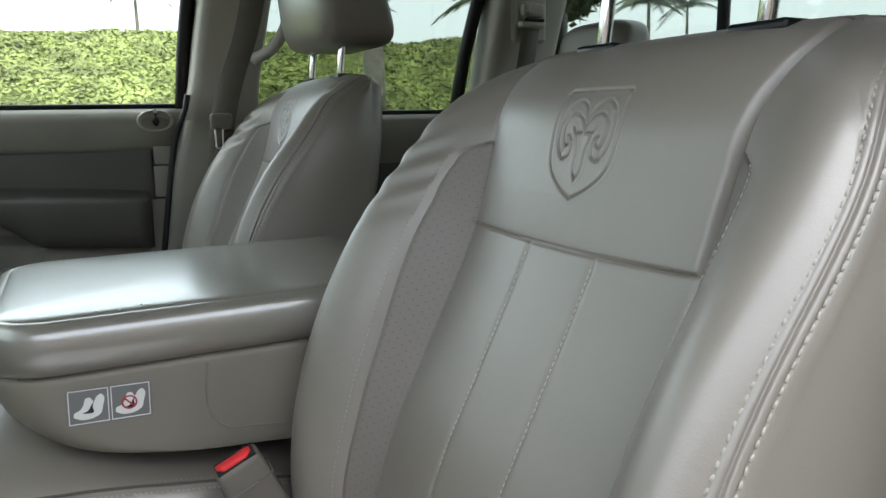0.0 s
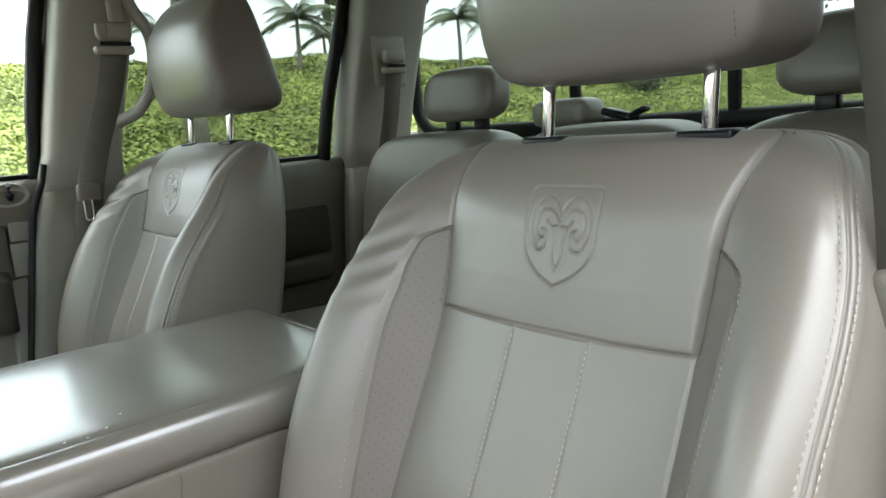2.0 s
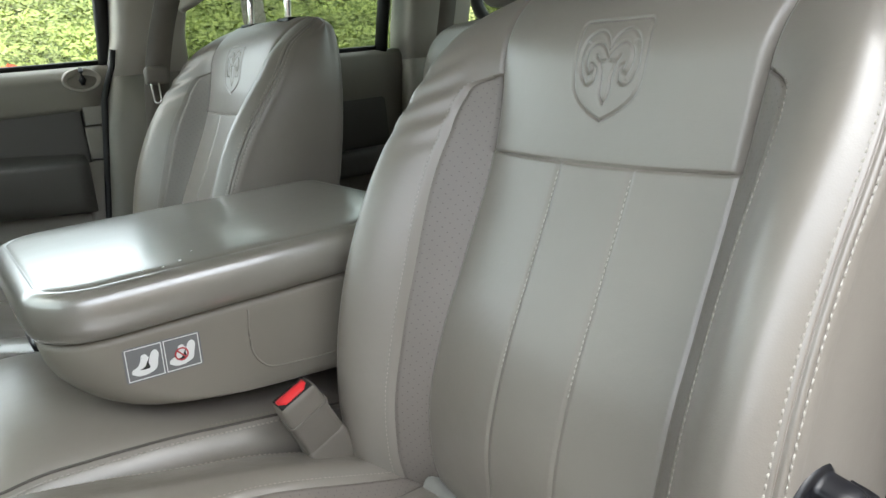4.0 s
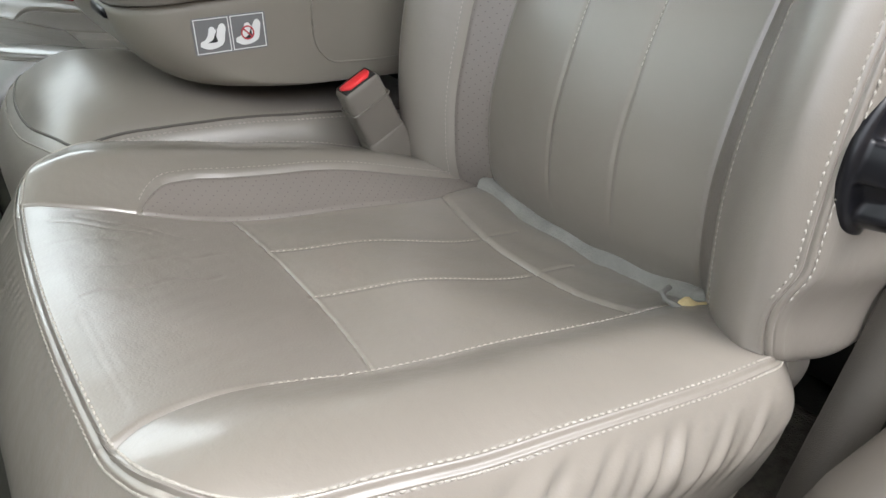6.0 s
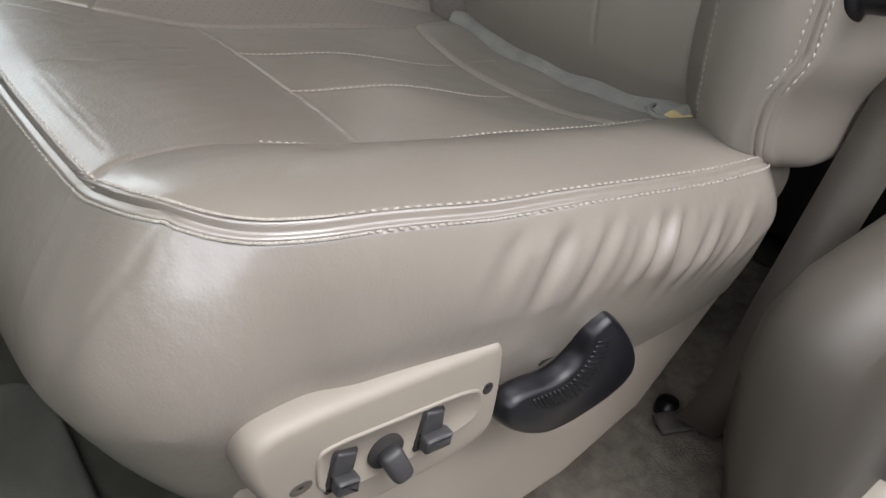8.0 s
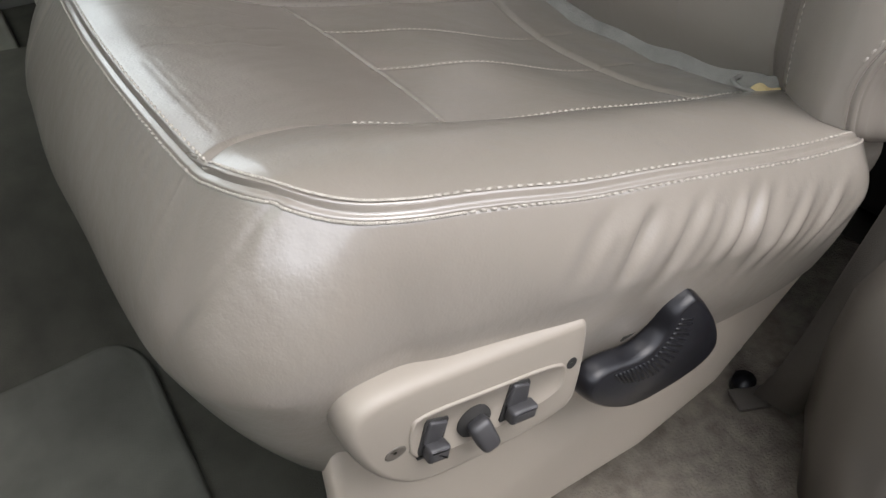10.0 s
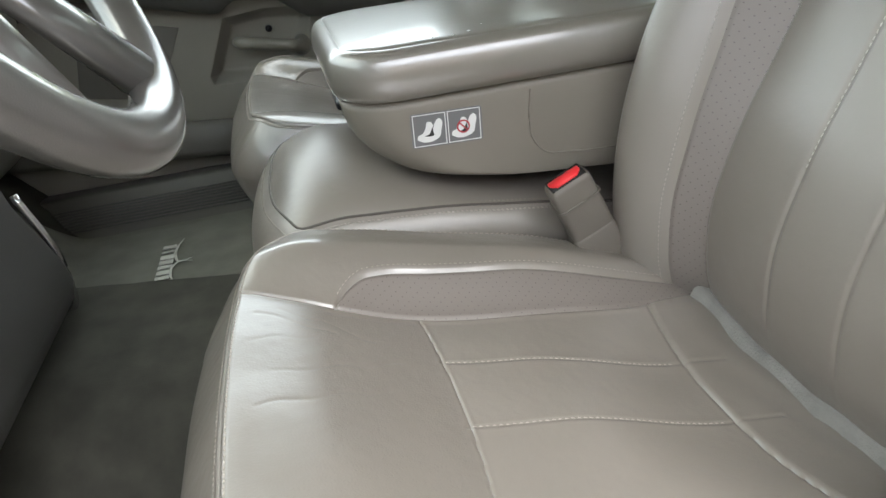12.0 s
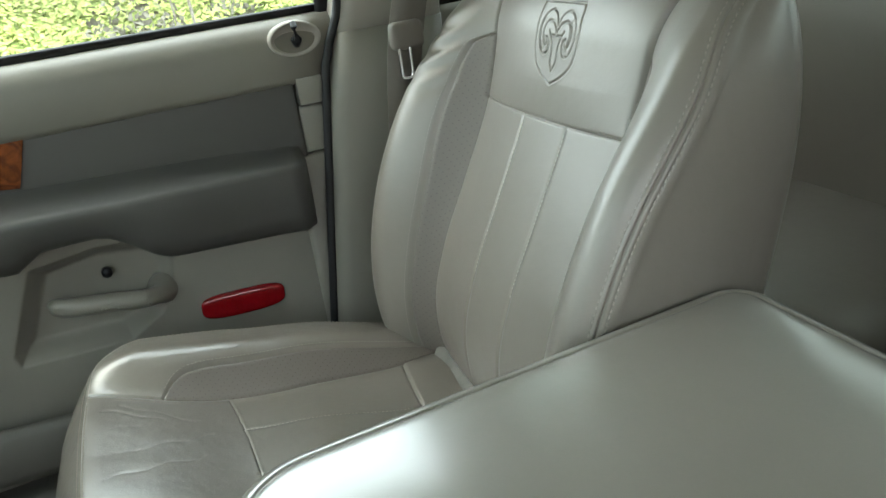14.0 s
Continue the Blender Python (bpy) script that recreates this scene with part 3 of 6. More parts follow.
def cush_z(x, y, fine=True):
    ay, near = np.abs(y), y < 0
    z = curve(x, CUSH_X, CUSH_Z)
    rise = np.where(near, curve(x, [0, 0.05, 0.15, 0.255, 0.389, 0.5], [0.002, 0.012, 0.026, 0.022, 0.020, 0.014]), curve(x, [0, 0.05, 0.10, 0.15, 0.21, 0.30, 0.36, 0.42, 0.5], [0.006, 0.030, 0.040, 0.044, 0.041, 0.039, 0.030, 0.016, 0.010]))
    inn, half = np.where(near, cush_near(x), cush_inner(x)), cush_half(x)
    k = np.clip((ay - inn + np.where(near, 0.004, 0.01)) / (np.where(near, 0.186, 0.198) - inn + 0.01), 0, 1)
    z = z + rise * np.where(near, np.sin(k * np.pi / 2), ramp(k, 0, 1))
    edge = np.clip((ay - 0.195) / (half - 0.195 + 1e-6), 0, 1)
    z = z - np.where(near, 0.007, 0.005) * ramp(half, 0.197, 0.230) * edge**1.8
    z = z - 0.004 * np.clip(1 - x / 0.02, 0, 1) ** 2
    # the middle sinks towards the rear
    z = z - 0.014 * np.clip(1 - (ay / 0.135) ** 2, 0, 1) * ramp(x, 0.22, 0.36)
    if fine:
        def groove(d, depth, wide):
            return -depth * np.exp(-((d / wide) ** 2))
        z = z + np.where(near, groove(ay - inn, 0.0032, 0.0022), groove(ay - inn, 0.0020, 0.0018))
        z = z + np.where((x > 0.078) & ~near, groove(ay - cush_outer(x), 0.0024, 0.0020), 0)
        d = x - cross_x(y)
        z = z + np.where(ay < inn, groove(d, 0.0011, 0.0008) + 0.0002 * np.exp(-(((d - 0.0022) / 0.0014) ** 2)), 0)
        d = x - rear_x(y)
        z = z + np.where(ay < inn, groove(d, 0.0020, 0.0013) + 0.0022 * ramp(d, 0.0, 0.006), 0)
        z = z + np.where((x > 0.152) & (x < 0.41), groove(np.abs(y - 0.014) - 0.041, 0.0010, 0.0016), 0)
        z = z + 0.0008 * bumpy(x, y, 0.13, 11) + 0.00015 * bumpy(x, y, 0.05, 12)
        # slack, finely uneven leather of the front panel, creased across near its corners
        slack = np.exp(-(((x - 0.07) / 0.05) ** 2)) * (1 - ramp(ay, 0.10, 0.13))
        z = z + 0.00012 * slack * bumpy(x, 1.3 * y, 0.03, 16)
        for c0, c1, deep in (((0.020, -0.010), (0.105, 0.012), 0.0007), ((0.030, 0.030), (0.120, 0.050), 0.0006), ((0.0145, -0.033), (0.0160, -0.132), 0.0005), ((0.0190, -0.030), (0.0200, -0.115), 0.0004), ((0.018, 0.118), (0.075, 0.085), 0.0009), ((0.035, 0.122), (0.105, 0.080), 0.0006), ((0.015, 0.075), (0.060, 0.080), 0.0004)):
            bend = seg_dist(x, y + 0.0025 * np.sin(x * 150), [c0, c1])
            z = z - 0.45 * deep * np.exp(-((bend / 0.0018) ** 2))
        back = ramp(x, 0.37, 0.44)
        z = z + 0.0020 * back * bumpy(x, y, 0.08, 15)
    return z


def make_cushion(seat):
    nx, n1, n2, n3 = 360, 90, 30, 56
    ny = 2 * (n1 + n2 + n3) + 1
    s = np.linspace(0, 1, nx)
    xs = 0.485 * (0.35 * s + 0.65 * s**1.25)
    X = np.repeat(xs[:, None], ny, 1)
    e3 = cush_half(xs)
    k1, k2, k3 = np.arange(1, n1 + 1) / n1, np.arange(1, n2 + 1) / n2, 1 - (1 - np.arange(1, n3 + 1) / n3) ** 1.5
    rowsY = []
    for inn, out in ((cush_near(xs), cush_near(xs) + 0.012), (cush_inner(xs), cush_outer(xs))):
        e1 = np.minimum(inn, e3 - 0.022)
        e2 = np.minimum(np.maximum(out, e1 + 0.008), e3 - 0.010)
        rowsY.append(np.concatenate([e1[:, None] * k1, e1[:, None] + (e2 - e1)[:, None] * k2, e2[:, None] + (e3 - e2)[:, None] * k3], 1))
    Y = np.concatenate([-rowsY[0][:, ::-1], np.zeros((nx, 1)), rowsY[1]], 1)
    Z = cush_z(X, Y)
    rim = np.minimum(e3[:, None] - np.abs(Y), X + 0.8 * np.maximum(np.abs(Y) - 0.150, 0))
    # the edge seam: a sharp valley between two welts, and the furrow of the upper thread row
    Z = Z - 0.0034 * np.exp(-((rim / 0.0011) ** 2)) + 0.0003 * np.exp(-(((rim - 0.0020) / 0.0008) ** 2)) - 0.0005 * np.exp(-(((rim - 0.0031) / 0.0008) ** 2))
    X = X - 0.007 * np.clip(1 - (Y / 0.17) ** 2, 0, 1) * np.clip(1 - X / 0.06, 0, 1)
    P = np.stack([X, Y, Z], -1)
    faces = grid_faces(nx, ny)
    cx, cy = X.ravel()[faces].mean(1), Y.ravel()[faces].mean(1)
    region = np.zeros(len(faces), int)
    col = np.abs((faces % ny).min(1) + 0.5 - (n1 + n2 + n3))
    mid = col < n1
    region[mid & (cx < cross_x(cy))] = 1
    region[mid & (cx >= cross_x(cy)) & (cx < rear_x(cy))] = 2
    region[mid & (cx >= rear_x(cy))] = 3
    strip = (col > n1) & (col < n1 + n2) & (cx > 0.082)
    region[strip & (cy > 0)] = 4
    region[(region == 0) & (cy > 0)] = 6
    # a shade-black sheet inside the cushion carries its parts
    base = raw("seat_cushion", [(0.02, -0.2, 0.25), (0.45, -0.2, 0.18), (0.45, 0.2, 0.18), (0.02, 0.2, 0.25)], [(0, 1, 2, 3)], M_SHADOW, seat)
    made = split({0: ("bolster", M_HIDE, None, "rounded taupe leather side bolster"),
                  6: ("bolster", M_HIDE, None, "rounded taupe leather side bolster"),
                  1: ("front_panel", M_WORN, None, "creased and shiny taupe leather panel"),
                  2: ("seat_panel", M_HIDE, None, "stitched taupe leather panel"),
                  3: ("rear_panel", M_HIDE, None, "slack taupe leather flap"),
                  4: ("perforated_insert", M_PERF, None, "perforated taupe leather strip")}, P, faces, region, np.stack([Y, X], -1), base)
    # the skirt round the sides and the front, in fine steps below the edge seam
    left, front, right = P[::-1, 0], P[0, 1:-1], P[:, -1]
    loop = resample(np.r_[left, front, right], 0.0022)
    tang = np.gradient(loop, axis=0)
    tang[:, 2] = 0
    for _ in range(40):
        tang[1:-1] = (tang[:-2] + tang[1:-1] * 2 + tang[2:]) / 4
    tang /= np.linalg.norm(tang, axis=1)[:, None]
    nrm = np.stack([tang[:, 1], -tang[:, 0], np.zeros(len(loop))], 1)
    cen = np.array((0.24, 0, 0))
    flip = ((loop - cen) * nrm)[:, :2].sum(1) < 0
    nrm[flip] *= -1
    frontness = ramp(-nrm[:, 0], 0.3, 0.95)
    along = np.r_[0, np.cumsum(np.linalg.norm(np.diff(loop, axis=0), axis=1))]
    K = np.linspace(0, 1, 90) ** 1.7
    turned = np.abs(nrm[:, 0] + 0.80)
    corner_a = along[np.argmin(np.where(loop[:, 1] < 0, turned, 9))]
    corner_b = along[np.argmin(np.where(loop[:, 1] > 0, turned, 9))]
    low_side = curve(loop[:, 0], [-0.02, 0.0, 0.15, 0.3, 0.36, 0.43, 0.5], [0.258, 0.258, 0.247, 0.208, 0.202, 0.208, 0.21])
    low = low_side * (1 - frontness) + 0.228 * frontness
    rows = []
    for k in K:
        z = loop[:, 2] * (1 - k) + low * k
        d = (loop[:, 2] - z)
        bulge_s = 0.0165 * math.sin(min(k * 2.6, 1.0) * math.pi / 2) - 0.028 * max(k - 0.40, 0) ** 1.2
        bulge_f = 0.048 * math.sin(min(k * 2.1, 1.0) * math.pi / 2) - 0.085 * max(k - 0.45, 0) ** 1.3
        out = bulge_s * (1 - frontness) + bulge_f * frontness
        # the edge seam: a lip below the pinched line
        pinch = 0.0017 * (1 - np.exp(-((d / 0.0008) ** 2))) - 0.0005 * np.exp(-(((d - 0.0024) / 0.0007) ** 2))
        # folds that hang from the seam at the rear of the sides, puckers at the front corners
        fold = np.exp(-(((k - 0.20 - 0.22 * ramp(loop[:, 0], 0.20, 0.40)) / 0.17) ** 2)) * ramp(loop[:, 0], 0.10, 0.18) * (1 - ramp(loop[:, 0], 0.36, 0.42)) * ramp(d, 0.006, 0.022)
        wave = np.sin((along - 0.70 * d) * 2 * np.pi / 0.031 + 1.7 * np.sin(along * 29)) * (0.75 + 0.40 * np.sin(along * 61 + 0.8)) + 0.35 * np.sin((along - 0.8 * d) * 2 * np.pi / 0.019)
        pucker = np.exp(-((d / 0.017) ** 2)) * np.sin(along * 2 * np.pi / 0.0098 + 2.6 * np.sin(along * 37) + 1.9 * np.sin(along * 83)) * 0.00034 * (0.12 + frontness) * ramp(d, 0.005, 0.011)
        seam = -0.0012 * (np.exp(-(((along - corner_a - 0.55 * d) / 0.0026) ** 2)) + np.exp(-(((along - corner_b + 0.55 * d) / 0.0026) ** 2))) * (1 - ramp(d, 0.06, 0.09))
        corner = np.exp(-(((np.abs(loop[:, 1]) - 0.185) / 0.018) ** 2)) * ramp(0.05 - loop[:, 0], 0, 0.04) * math.exp(-((k - 0.22) / 0.16) ** 2)
        soft = 0.0018 * bumpy(along, np.full_like(along, k * 0.2), 0.16, 21) * math.sin(k * math.pi)
        out = out + pinch + 0.0021 * fold * wave + pucker + seam + 0.0008 * corner * np.sin(along * 2 * np.pi / 0.030) + soft
        rows.append(np.stack([loop[:, 0] + nrm[:, 0] * out, loop[:, 1] + nrm[:, 1] * out, z], 1))
    hidden = rows[0] - nrm * 0.010 - np.array((0, 0, 0.008))
    S = np.array([hidden] + rows)
    K = np.r_[0, K]
    n, m = S.shape[:2]
    uv = np.stack([np.repeat(along[None], n, 0), np.repeat(K[:, None], m, 1)], -1)
    raw("skirt", S.reshape(-1, 3), grid_faces(n, m), M_HIDE, base, uvs=uv.reshape(-1, 2))
    # an underside closes it, its shade painted as near-black
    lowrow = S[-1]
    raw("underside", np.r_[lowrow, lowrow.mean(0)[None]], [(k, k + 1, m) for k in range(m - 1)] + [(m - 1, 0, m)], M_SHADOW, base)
    # stitching: two rows along the edge seam, single rows on the panels
    up = np.array((0, 0, 1.0))
    rows = []
    stop = slice(12, -12)
    inner = loop - nrm * 0.0031
    inner[:, 2] = cush_z(np.maximum(inner[:, 0], 0.0), inner[:, 1]) + 0.0001
    rows.append(np.c_[inner, np.tile(up, (len(loop), 1)) + nrm * 0.2][stop])
    low2 = np.array([[np.interp(0.0024, S[1, j, 2] - S[1:40, j, 2], S[1:40, j, c]) for c in range(3)] for j in range(m)]) + nrm * 0.0006
    rows.append(np.c_[low2, nrm + 0.3 * up][stop])
    q = np.linspace(0.158, 0.362, 60)
    for y in (-0.027, 0.055):
        yy = np.full(60, y)
        rows.append(np.c_[q, yy, cush_z(q, yy) + 0.001, np.tile(up, (60, 1))])
    q = np.linspace(0.084, 0.42, 90)
    for yy in (-(cush_near(q) + 0.0048), cush_outer(q) + 0.0055):
        rows.append(np.c_[q, yy, cush_z(q, yy) + 0.0006, np.tile(up, (90, 1))])
    stitches("stitching", rows[:2], base, pitch=0.0056, length=0.0039, width=0.0015, rise=0.0011)
    stitches("stitching", rows[4:], base, pitch=0.0050, length=0.0036, width=0.0012, rise=0.0009)
    stitches("stitching", rows[2:4], base)
    return base


def pillow(bm, size, e1=0.35, e2=0.35, nu=48, nv=32, shape=None):
    """A closed superellipsoid: a soft block with rounded edges."""
    def c(a, e):
        return math.copysign(abs(math.cos(a)) ** e, math.cos(a))

    def sn(a, e):
        return math.copysign(abs(math.sin(a)) ** e, math.sin(a))
    rings = []
    for i in range(1, nv):
        b = -math.pi / 2 + math.pi * i / nv
        rings.append([(size[0] / 2 * c(b, e1) * c(2 * math.pi * j / nu, e2), size[1] / 2 * c(b, e1) * sn(2 * math.pi * j / nu, e2), size[2] / 2 * sn(b, e1)) for j in range(nu)])
    if shape:
        rings = [[shape(*p) for p in r] for r in rings]
    return loft(bm, rings)


def make_head(seat, at, lean):
    bm = bmesh.new()

    def front_x(k, y):
        return -0.056 - 0.014 * math.sin(min(k / 0.62, 1) * math.pi / 2) + 0.045 * max(k - 0.55, 0) ** 1.6 / 0.45**1.6 - 0.012 * (1 - (y / 0.14) ** 2)

    def shape(x, y, z):
        # deep at the foot, thin and rounded back at the top; the front is bowed
        k = min(max(z / 0.2 + 0.5, 0), 1)
        rear = 0.080 - 0.060 * k
        xn = (x / 0.060 + 1) / 2
        y = y * (1.0 - 0.07 * max(k - 0.5, 0) / 0.5)
        f = front_x(k, y)
        return (f + (rear - f) * xn, y, z)
    pillow(bm, (0.120, 0.275, 0.205), 0.34, 0.24, 84, 52, shape)
    m = Matrix.Translation(at) @ pose(0, 0, 0, 0, lean, 0)
    bmesh.ops.transform(bm, matrix=m, verts=bm.verts[:])
    head = part("head_restraint", bm, M_LEATHER, seat)
    rows = []
    for sgn in (-1, 1):
        line = []
        for k in np.linspace(-0.42, 0.42, 60):
            z = 0.195 * k
            y = sgn * 0.120 * (1.0 - 0.07 * max(k, 0) / 0.5)
            x = front_x(k + 0.5, y) + 0.0045
            p = m @ Vector((x, y, z))
            line.append((*p, -1, 0, 0.1))
        rows.append(np.array(line))
    stitches("stitching", rows, head, M_BELT)
    for sgn in (-1, 1):
        bm = bmesh.new()
        tube(bm, [(0.648, sgn * 0.083 - 0.016, 0.77), (0.634, sgn * 0.083 - 0.016, 0.80), (0.640, sgn * 0.083 - 0.016, 0.845), (0.652, sgn * 0.083 - 0.016, 0.93)], 0.0062, 14, 1.0, (0, 1, 0))
        post = part("post", bm, M_CHROME, head, "chromed steel post")
        bm = bmesh.new()
        rbox(bm, (0.026, 0.048, 0.010), (0.636, sgn * 0.083 - 0.016, 0.799), 0.003, 2)
        part("collar", bm, M_BLACK, head, "black plastic guide collar")
    return head


def make_seat(name, label):
    seat = thing(name, label, "car seat", "front seats")
    make_back(seat)
    make_cushion(seat)
    make_head(seat, (0.655, -0.020, 0.952), 0)
    # base frame under the cushion, with the shade there painted in black
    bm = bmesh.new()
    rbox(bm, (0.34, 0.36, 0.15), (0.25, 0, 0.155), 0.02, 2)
    part("seat_base", bm, M_SHADOW, seat, "seat base painted shade-black")
    for y in (-0.15, 0.15):
        bm = bmesh.new()
        rbox(bm, (0.46, 0.035, 0.09), (0.25, y, 0.045), 0.006, 2)
        part("seat_rail", bm, M_BLACK, seat, "black seat rail")
    # the lining that shows in the gap of cushion and backrest
    q = np.linspace(-0.19, 0.15, 60)
    V = []
    for k, (dx, dz) in enumerate(((-0.002, -0.006), (0.003, 0.003), (0.009, 0.006), (0.017, 0.006), (0.028, -0.010))):
        V += [(0.434 + dx + 0.0015 * math.sin(y * 70 + k) - 0.10 * max(abs(y - 0.0) - 0.12, 0), y, float(cush_z(np.array(0.445), np.array(y))) + 0.006 + dz + 0.0012 * math.sin(y * 95)) for y in q]
    raw("lining", V, grid_faces(5, 60), M_FABRIC, seat, "pale grey lining fabric showing in the gap")
    return seat


seat_p = None
seat_d = make_seat("front_seat", "taupe leather driver seat with worn creased cushion")
seat_p = copy_thing(seat_d, pose(0.010, 0.885, 0.016))
tagged(seat_p, "taupe leather passenger seat beside the folded armrest")

# driver-side extras: valance, switch bezel, levers, buckle
bm = bmesh.new()
extrude_xz(bm, [(0.004, 0.10), (0.25, 0.085), (0.335, 0.105), (0.43, 0.19), (0.44, 0.215), (0.30, 0.225), (0.15, 0.262), (0.008, 0.290)], -0.229, -0.200, 0.008)
val = part("side_valance", bm, M_VALANCE, seat_d, "beige plastic side valance")


BEZEL_Y = -0.2580


def rounded(pts, times=3):
    """The closed outline with its corners cut smooth."""
    for _ in range(times):
        pts = [((1 - k) * a[0] + k * b[0], (1 - k) * a[1] + k * b[1]) for a, b in zip(pts, pts[1:] + pts[:1]) for k in (0.25, 0.75)]
    return pts


def dome_xz(bm, prof, levels):
    """An outline in (x, z) drawn in step by step along y: levels of (inset, y)."""
    return loft(bm, [[(x, y, z) for x, z in inset(prof, d)] for d, y in levels])


bm = bmesh.new()
prof = rounded([(0.008, 0.297), (0.017, 0.274), (0.031, 0.257), (0.044, 0.249), (0.083, 0.242), (0.123, 0.2395), (0.144, 0.2440), (0.1485, 0.268), (0.1500, 0.291), (0.1490, 0.3095), (0.135, 0.3115), (0.101, 0.3180), (0.068, 0.3235), (0.038, 0.3285), (0.015, 0.3290), (0.006, 0.317)])
dome_xz(bm, prof, [(0.0, -0.215), (0.0, -0.2470), (0.0004, -0.2505), (0.0012, -0.2535), (0.0026, -0.2560), (0.0044, -0.2575), (0.0062, -0.2580)])
bez = part("switch_bezel", bm, M_SWPLATE, seat_d, "beige plastic switch bezel")
bm = bmesh.new()
prof = rounded([(0.036, 0.2730), (0.080, 0.2640), (0.117, 0.2625), (0.131, 0.2660), (0.134, 0.2800), (0.128, 0.2890), (0.080, 0.2985), (0.044, 0.3060), (0.037, 0.3020)], 2)
dome_xz(bm, prof, [(0.0, BEZEL_Y + 0.006), (0.0, BEZEL_Y - 0.0006), (0.0006, BEZEL_Y - 0.0012), (0.0018, BEZEL_Y - 0.0012), (0.0026, BEZEL_Y - 0.0005)])
plate_s = part("switch_plate", bm, M_SWPLATE, bez)
SY = BEZEL_Y - 0.0008


def slab_xz(bm, quad, y0, y1, r=0.0012):
    """A small four-cornered block, its corners given counter-clockwise in (x, z), with rounded rims."""
    pts = []
    for (xa, za), (xb, zb) in zip(quad, quad[1:] + quad[:1]):
        pts += [(xa + (xb - xa) * k, za + (zb - za) * k) for k in (0.08, 0.35, 0.65, 0.92)]
    return extrude_xz(bm, pts, y0, y1, r, 3)


# flat black slabs on the plate paint the shade of switch wells
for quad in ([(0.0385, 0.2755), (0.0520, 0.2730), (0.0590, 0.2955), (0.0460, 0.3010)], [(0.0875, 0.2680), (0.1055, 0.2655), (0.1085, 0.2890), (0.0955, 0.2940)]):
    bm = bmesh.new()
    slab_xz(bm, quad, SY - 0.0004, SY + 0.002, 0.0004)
    well = part("switch_well", bm, M_SHADOW, bez, "black patch painted as a shaded switch well")
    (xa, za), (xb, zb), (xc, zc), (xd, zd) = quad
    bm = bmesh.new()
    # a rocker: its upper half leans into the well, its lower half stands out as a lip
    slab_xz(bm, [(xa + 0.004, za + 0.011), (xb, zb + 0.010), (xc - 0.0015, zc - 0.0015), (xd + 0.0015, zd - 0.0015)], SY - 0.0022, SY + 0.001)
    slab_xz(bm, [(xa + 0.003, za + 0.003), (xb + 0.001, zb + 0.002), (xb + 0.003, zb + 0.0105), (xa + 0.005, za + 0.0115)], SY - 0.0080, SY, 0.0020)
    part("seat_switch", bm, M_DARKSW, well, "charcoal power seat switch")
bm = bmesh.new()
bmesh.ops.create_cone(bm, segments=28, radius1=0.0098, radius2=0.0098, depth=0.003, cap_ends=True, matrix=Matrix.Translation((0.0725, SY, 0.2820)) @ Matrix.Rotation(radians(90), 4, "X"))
well = part("switch_well", bm, M_SHADOW, bez, "black patch painted as a shaded switch well")
bm = bmesh.new()
rbox(bm, (0.0110, 0.012, 0.018), (0.0740, SY - 0.0065, 0.2775), 0.0035, 3, Matrix.Rotation(radians(-14), 4, "Y") @ Matrix.Rotation(radians(-22), 4, "X"), taper=(1.12, 0.8))
part("seat_switch", bm, M_DARKSW, well, "charcoal power seat switch")
# dark discs on the bezel paint the shade inside screw holes
for x, z, squash, cloth in ((0.0290, 0.2885, 1.5, M_PILLAR_SHADED), (0.1370, 0.2815, 0.9, M_SHADOW)):
    bm = bmesh.new()
    loft(bm, [[(x + rr * squash * math.cos(a), BEZEL_Y + dy, z + rr * math.sin(a)) for a in np.linspace(0, 2 * np.pi, 25)[:-1]] for rr, dy in ((0.0040, 0.0010), (0.0038, -0.0003), (0.0032, -0.0004), (0.0020, -0.0001), (0.0008, 0.0))])
    part("screw_well", bm, cloth, bez, "dark disc painted as a shaded screw hole")

# recliner lever, a fat bent black grip with fine ribs on its inner side
prof = rounded([(0.219, 0.2850), (0.210, 0.2800), (0.204, 0.2640), (0.188, 0.2580), (0.164, 0.2660), (0.149, 0.2650), (0.144, 0.2540), (0.150, 0.2410), (0.168, 0.2230), (0.190, 0.2110), (0.228, 0.2085), (0.252, 0.2115), (0.2645, 0.2240), (0.2570, 0.2490), (0.230, 0.2870)])
bm = bmesh.new()
dome_xz(bm, prof, [(0.003, -0.2485), (0.0008, -0.2495), (0.0, -0.2510), (0.0, -0.253), (0.0003, -0.2560), (0.0010, -0.2592), (0.0021, -0.2618), (0.0034, -0.2634), (0.0046, -0.2640)])
lever = part("recliner_lever", bm, M_BLACK, seat_d, "bent black plastic recliner lever")
bm = bmesh.new()
rbox(bm, (0.034, 0.012, 0.022), (0.198, -0.243, 0.268), 0.005, 2)
part("lever_pivot", bm, M_SHADOW, lever)
rib_in, rib_out = spline([(0.166, 0.2585), (0.180, 0.2550), (0.197, 0.2535), (0.208, 0.2620), (0.2150, 0.2740)], 19), spline([(0.173, 0.2480), (0.186, 0.2400), (0.203, 0.2365), (0.218, 0.2430), (0.2260, 0.2560), (0.2265, 0.2680)], 19)
for (xa, za), (xb, zb) in zip(rib_in, rib_out):
    bm = bmesh.new()
    tube(bm, [(xa + (xb - xa) * k, -0.2640, za + (zb - za) * k) for k in np.linspace(0, 1, 5)], 0.0009, 6)
    part("grip_rib", bm, M_BLACK, lever)

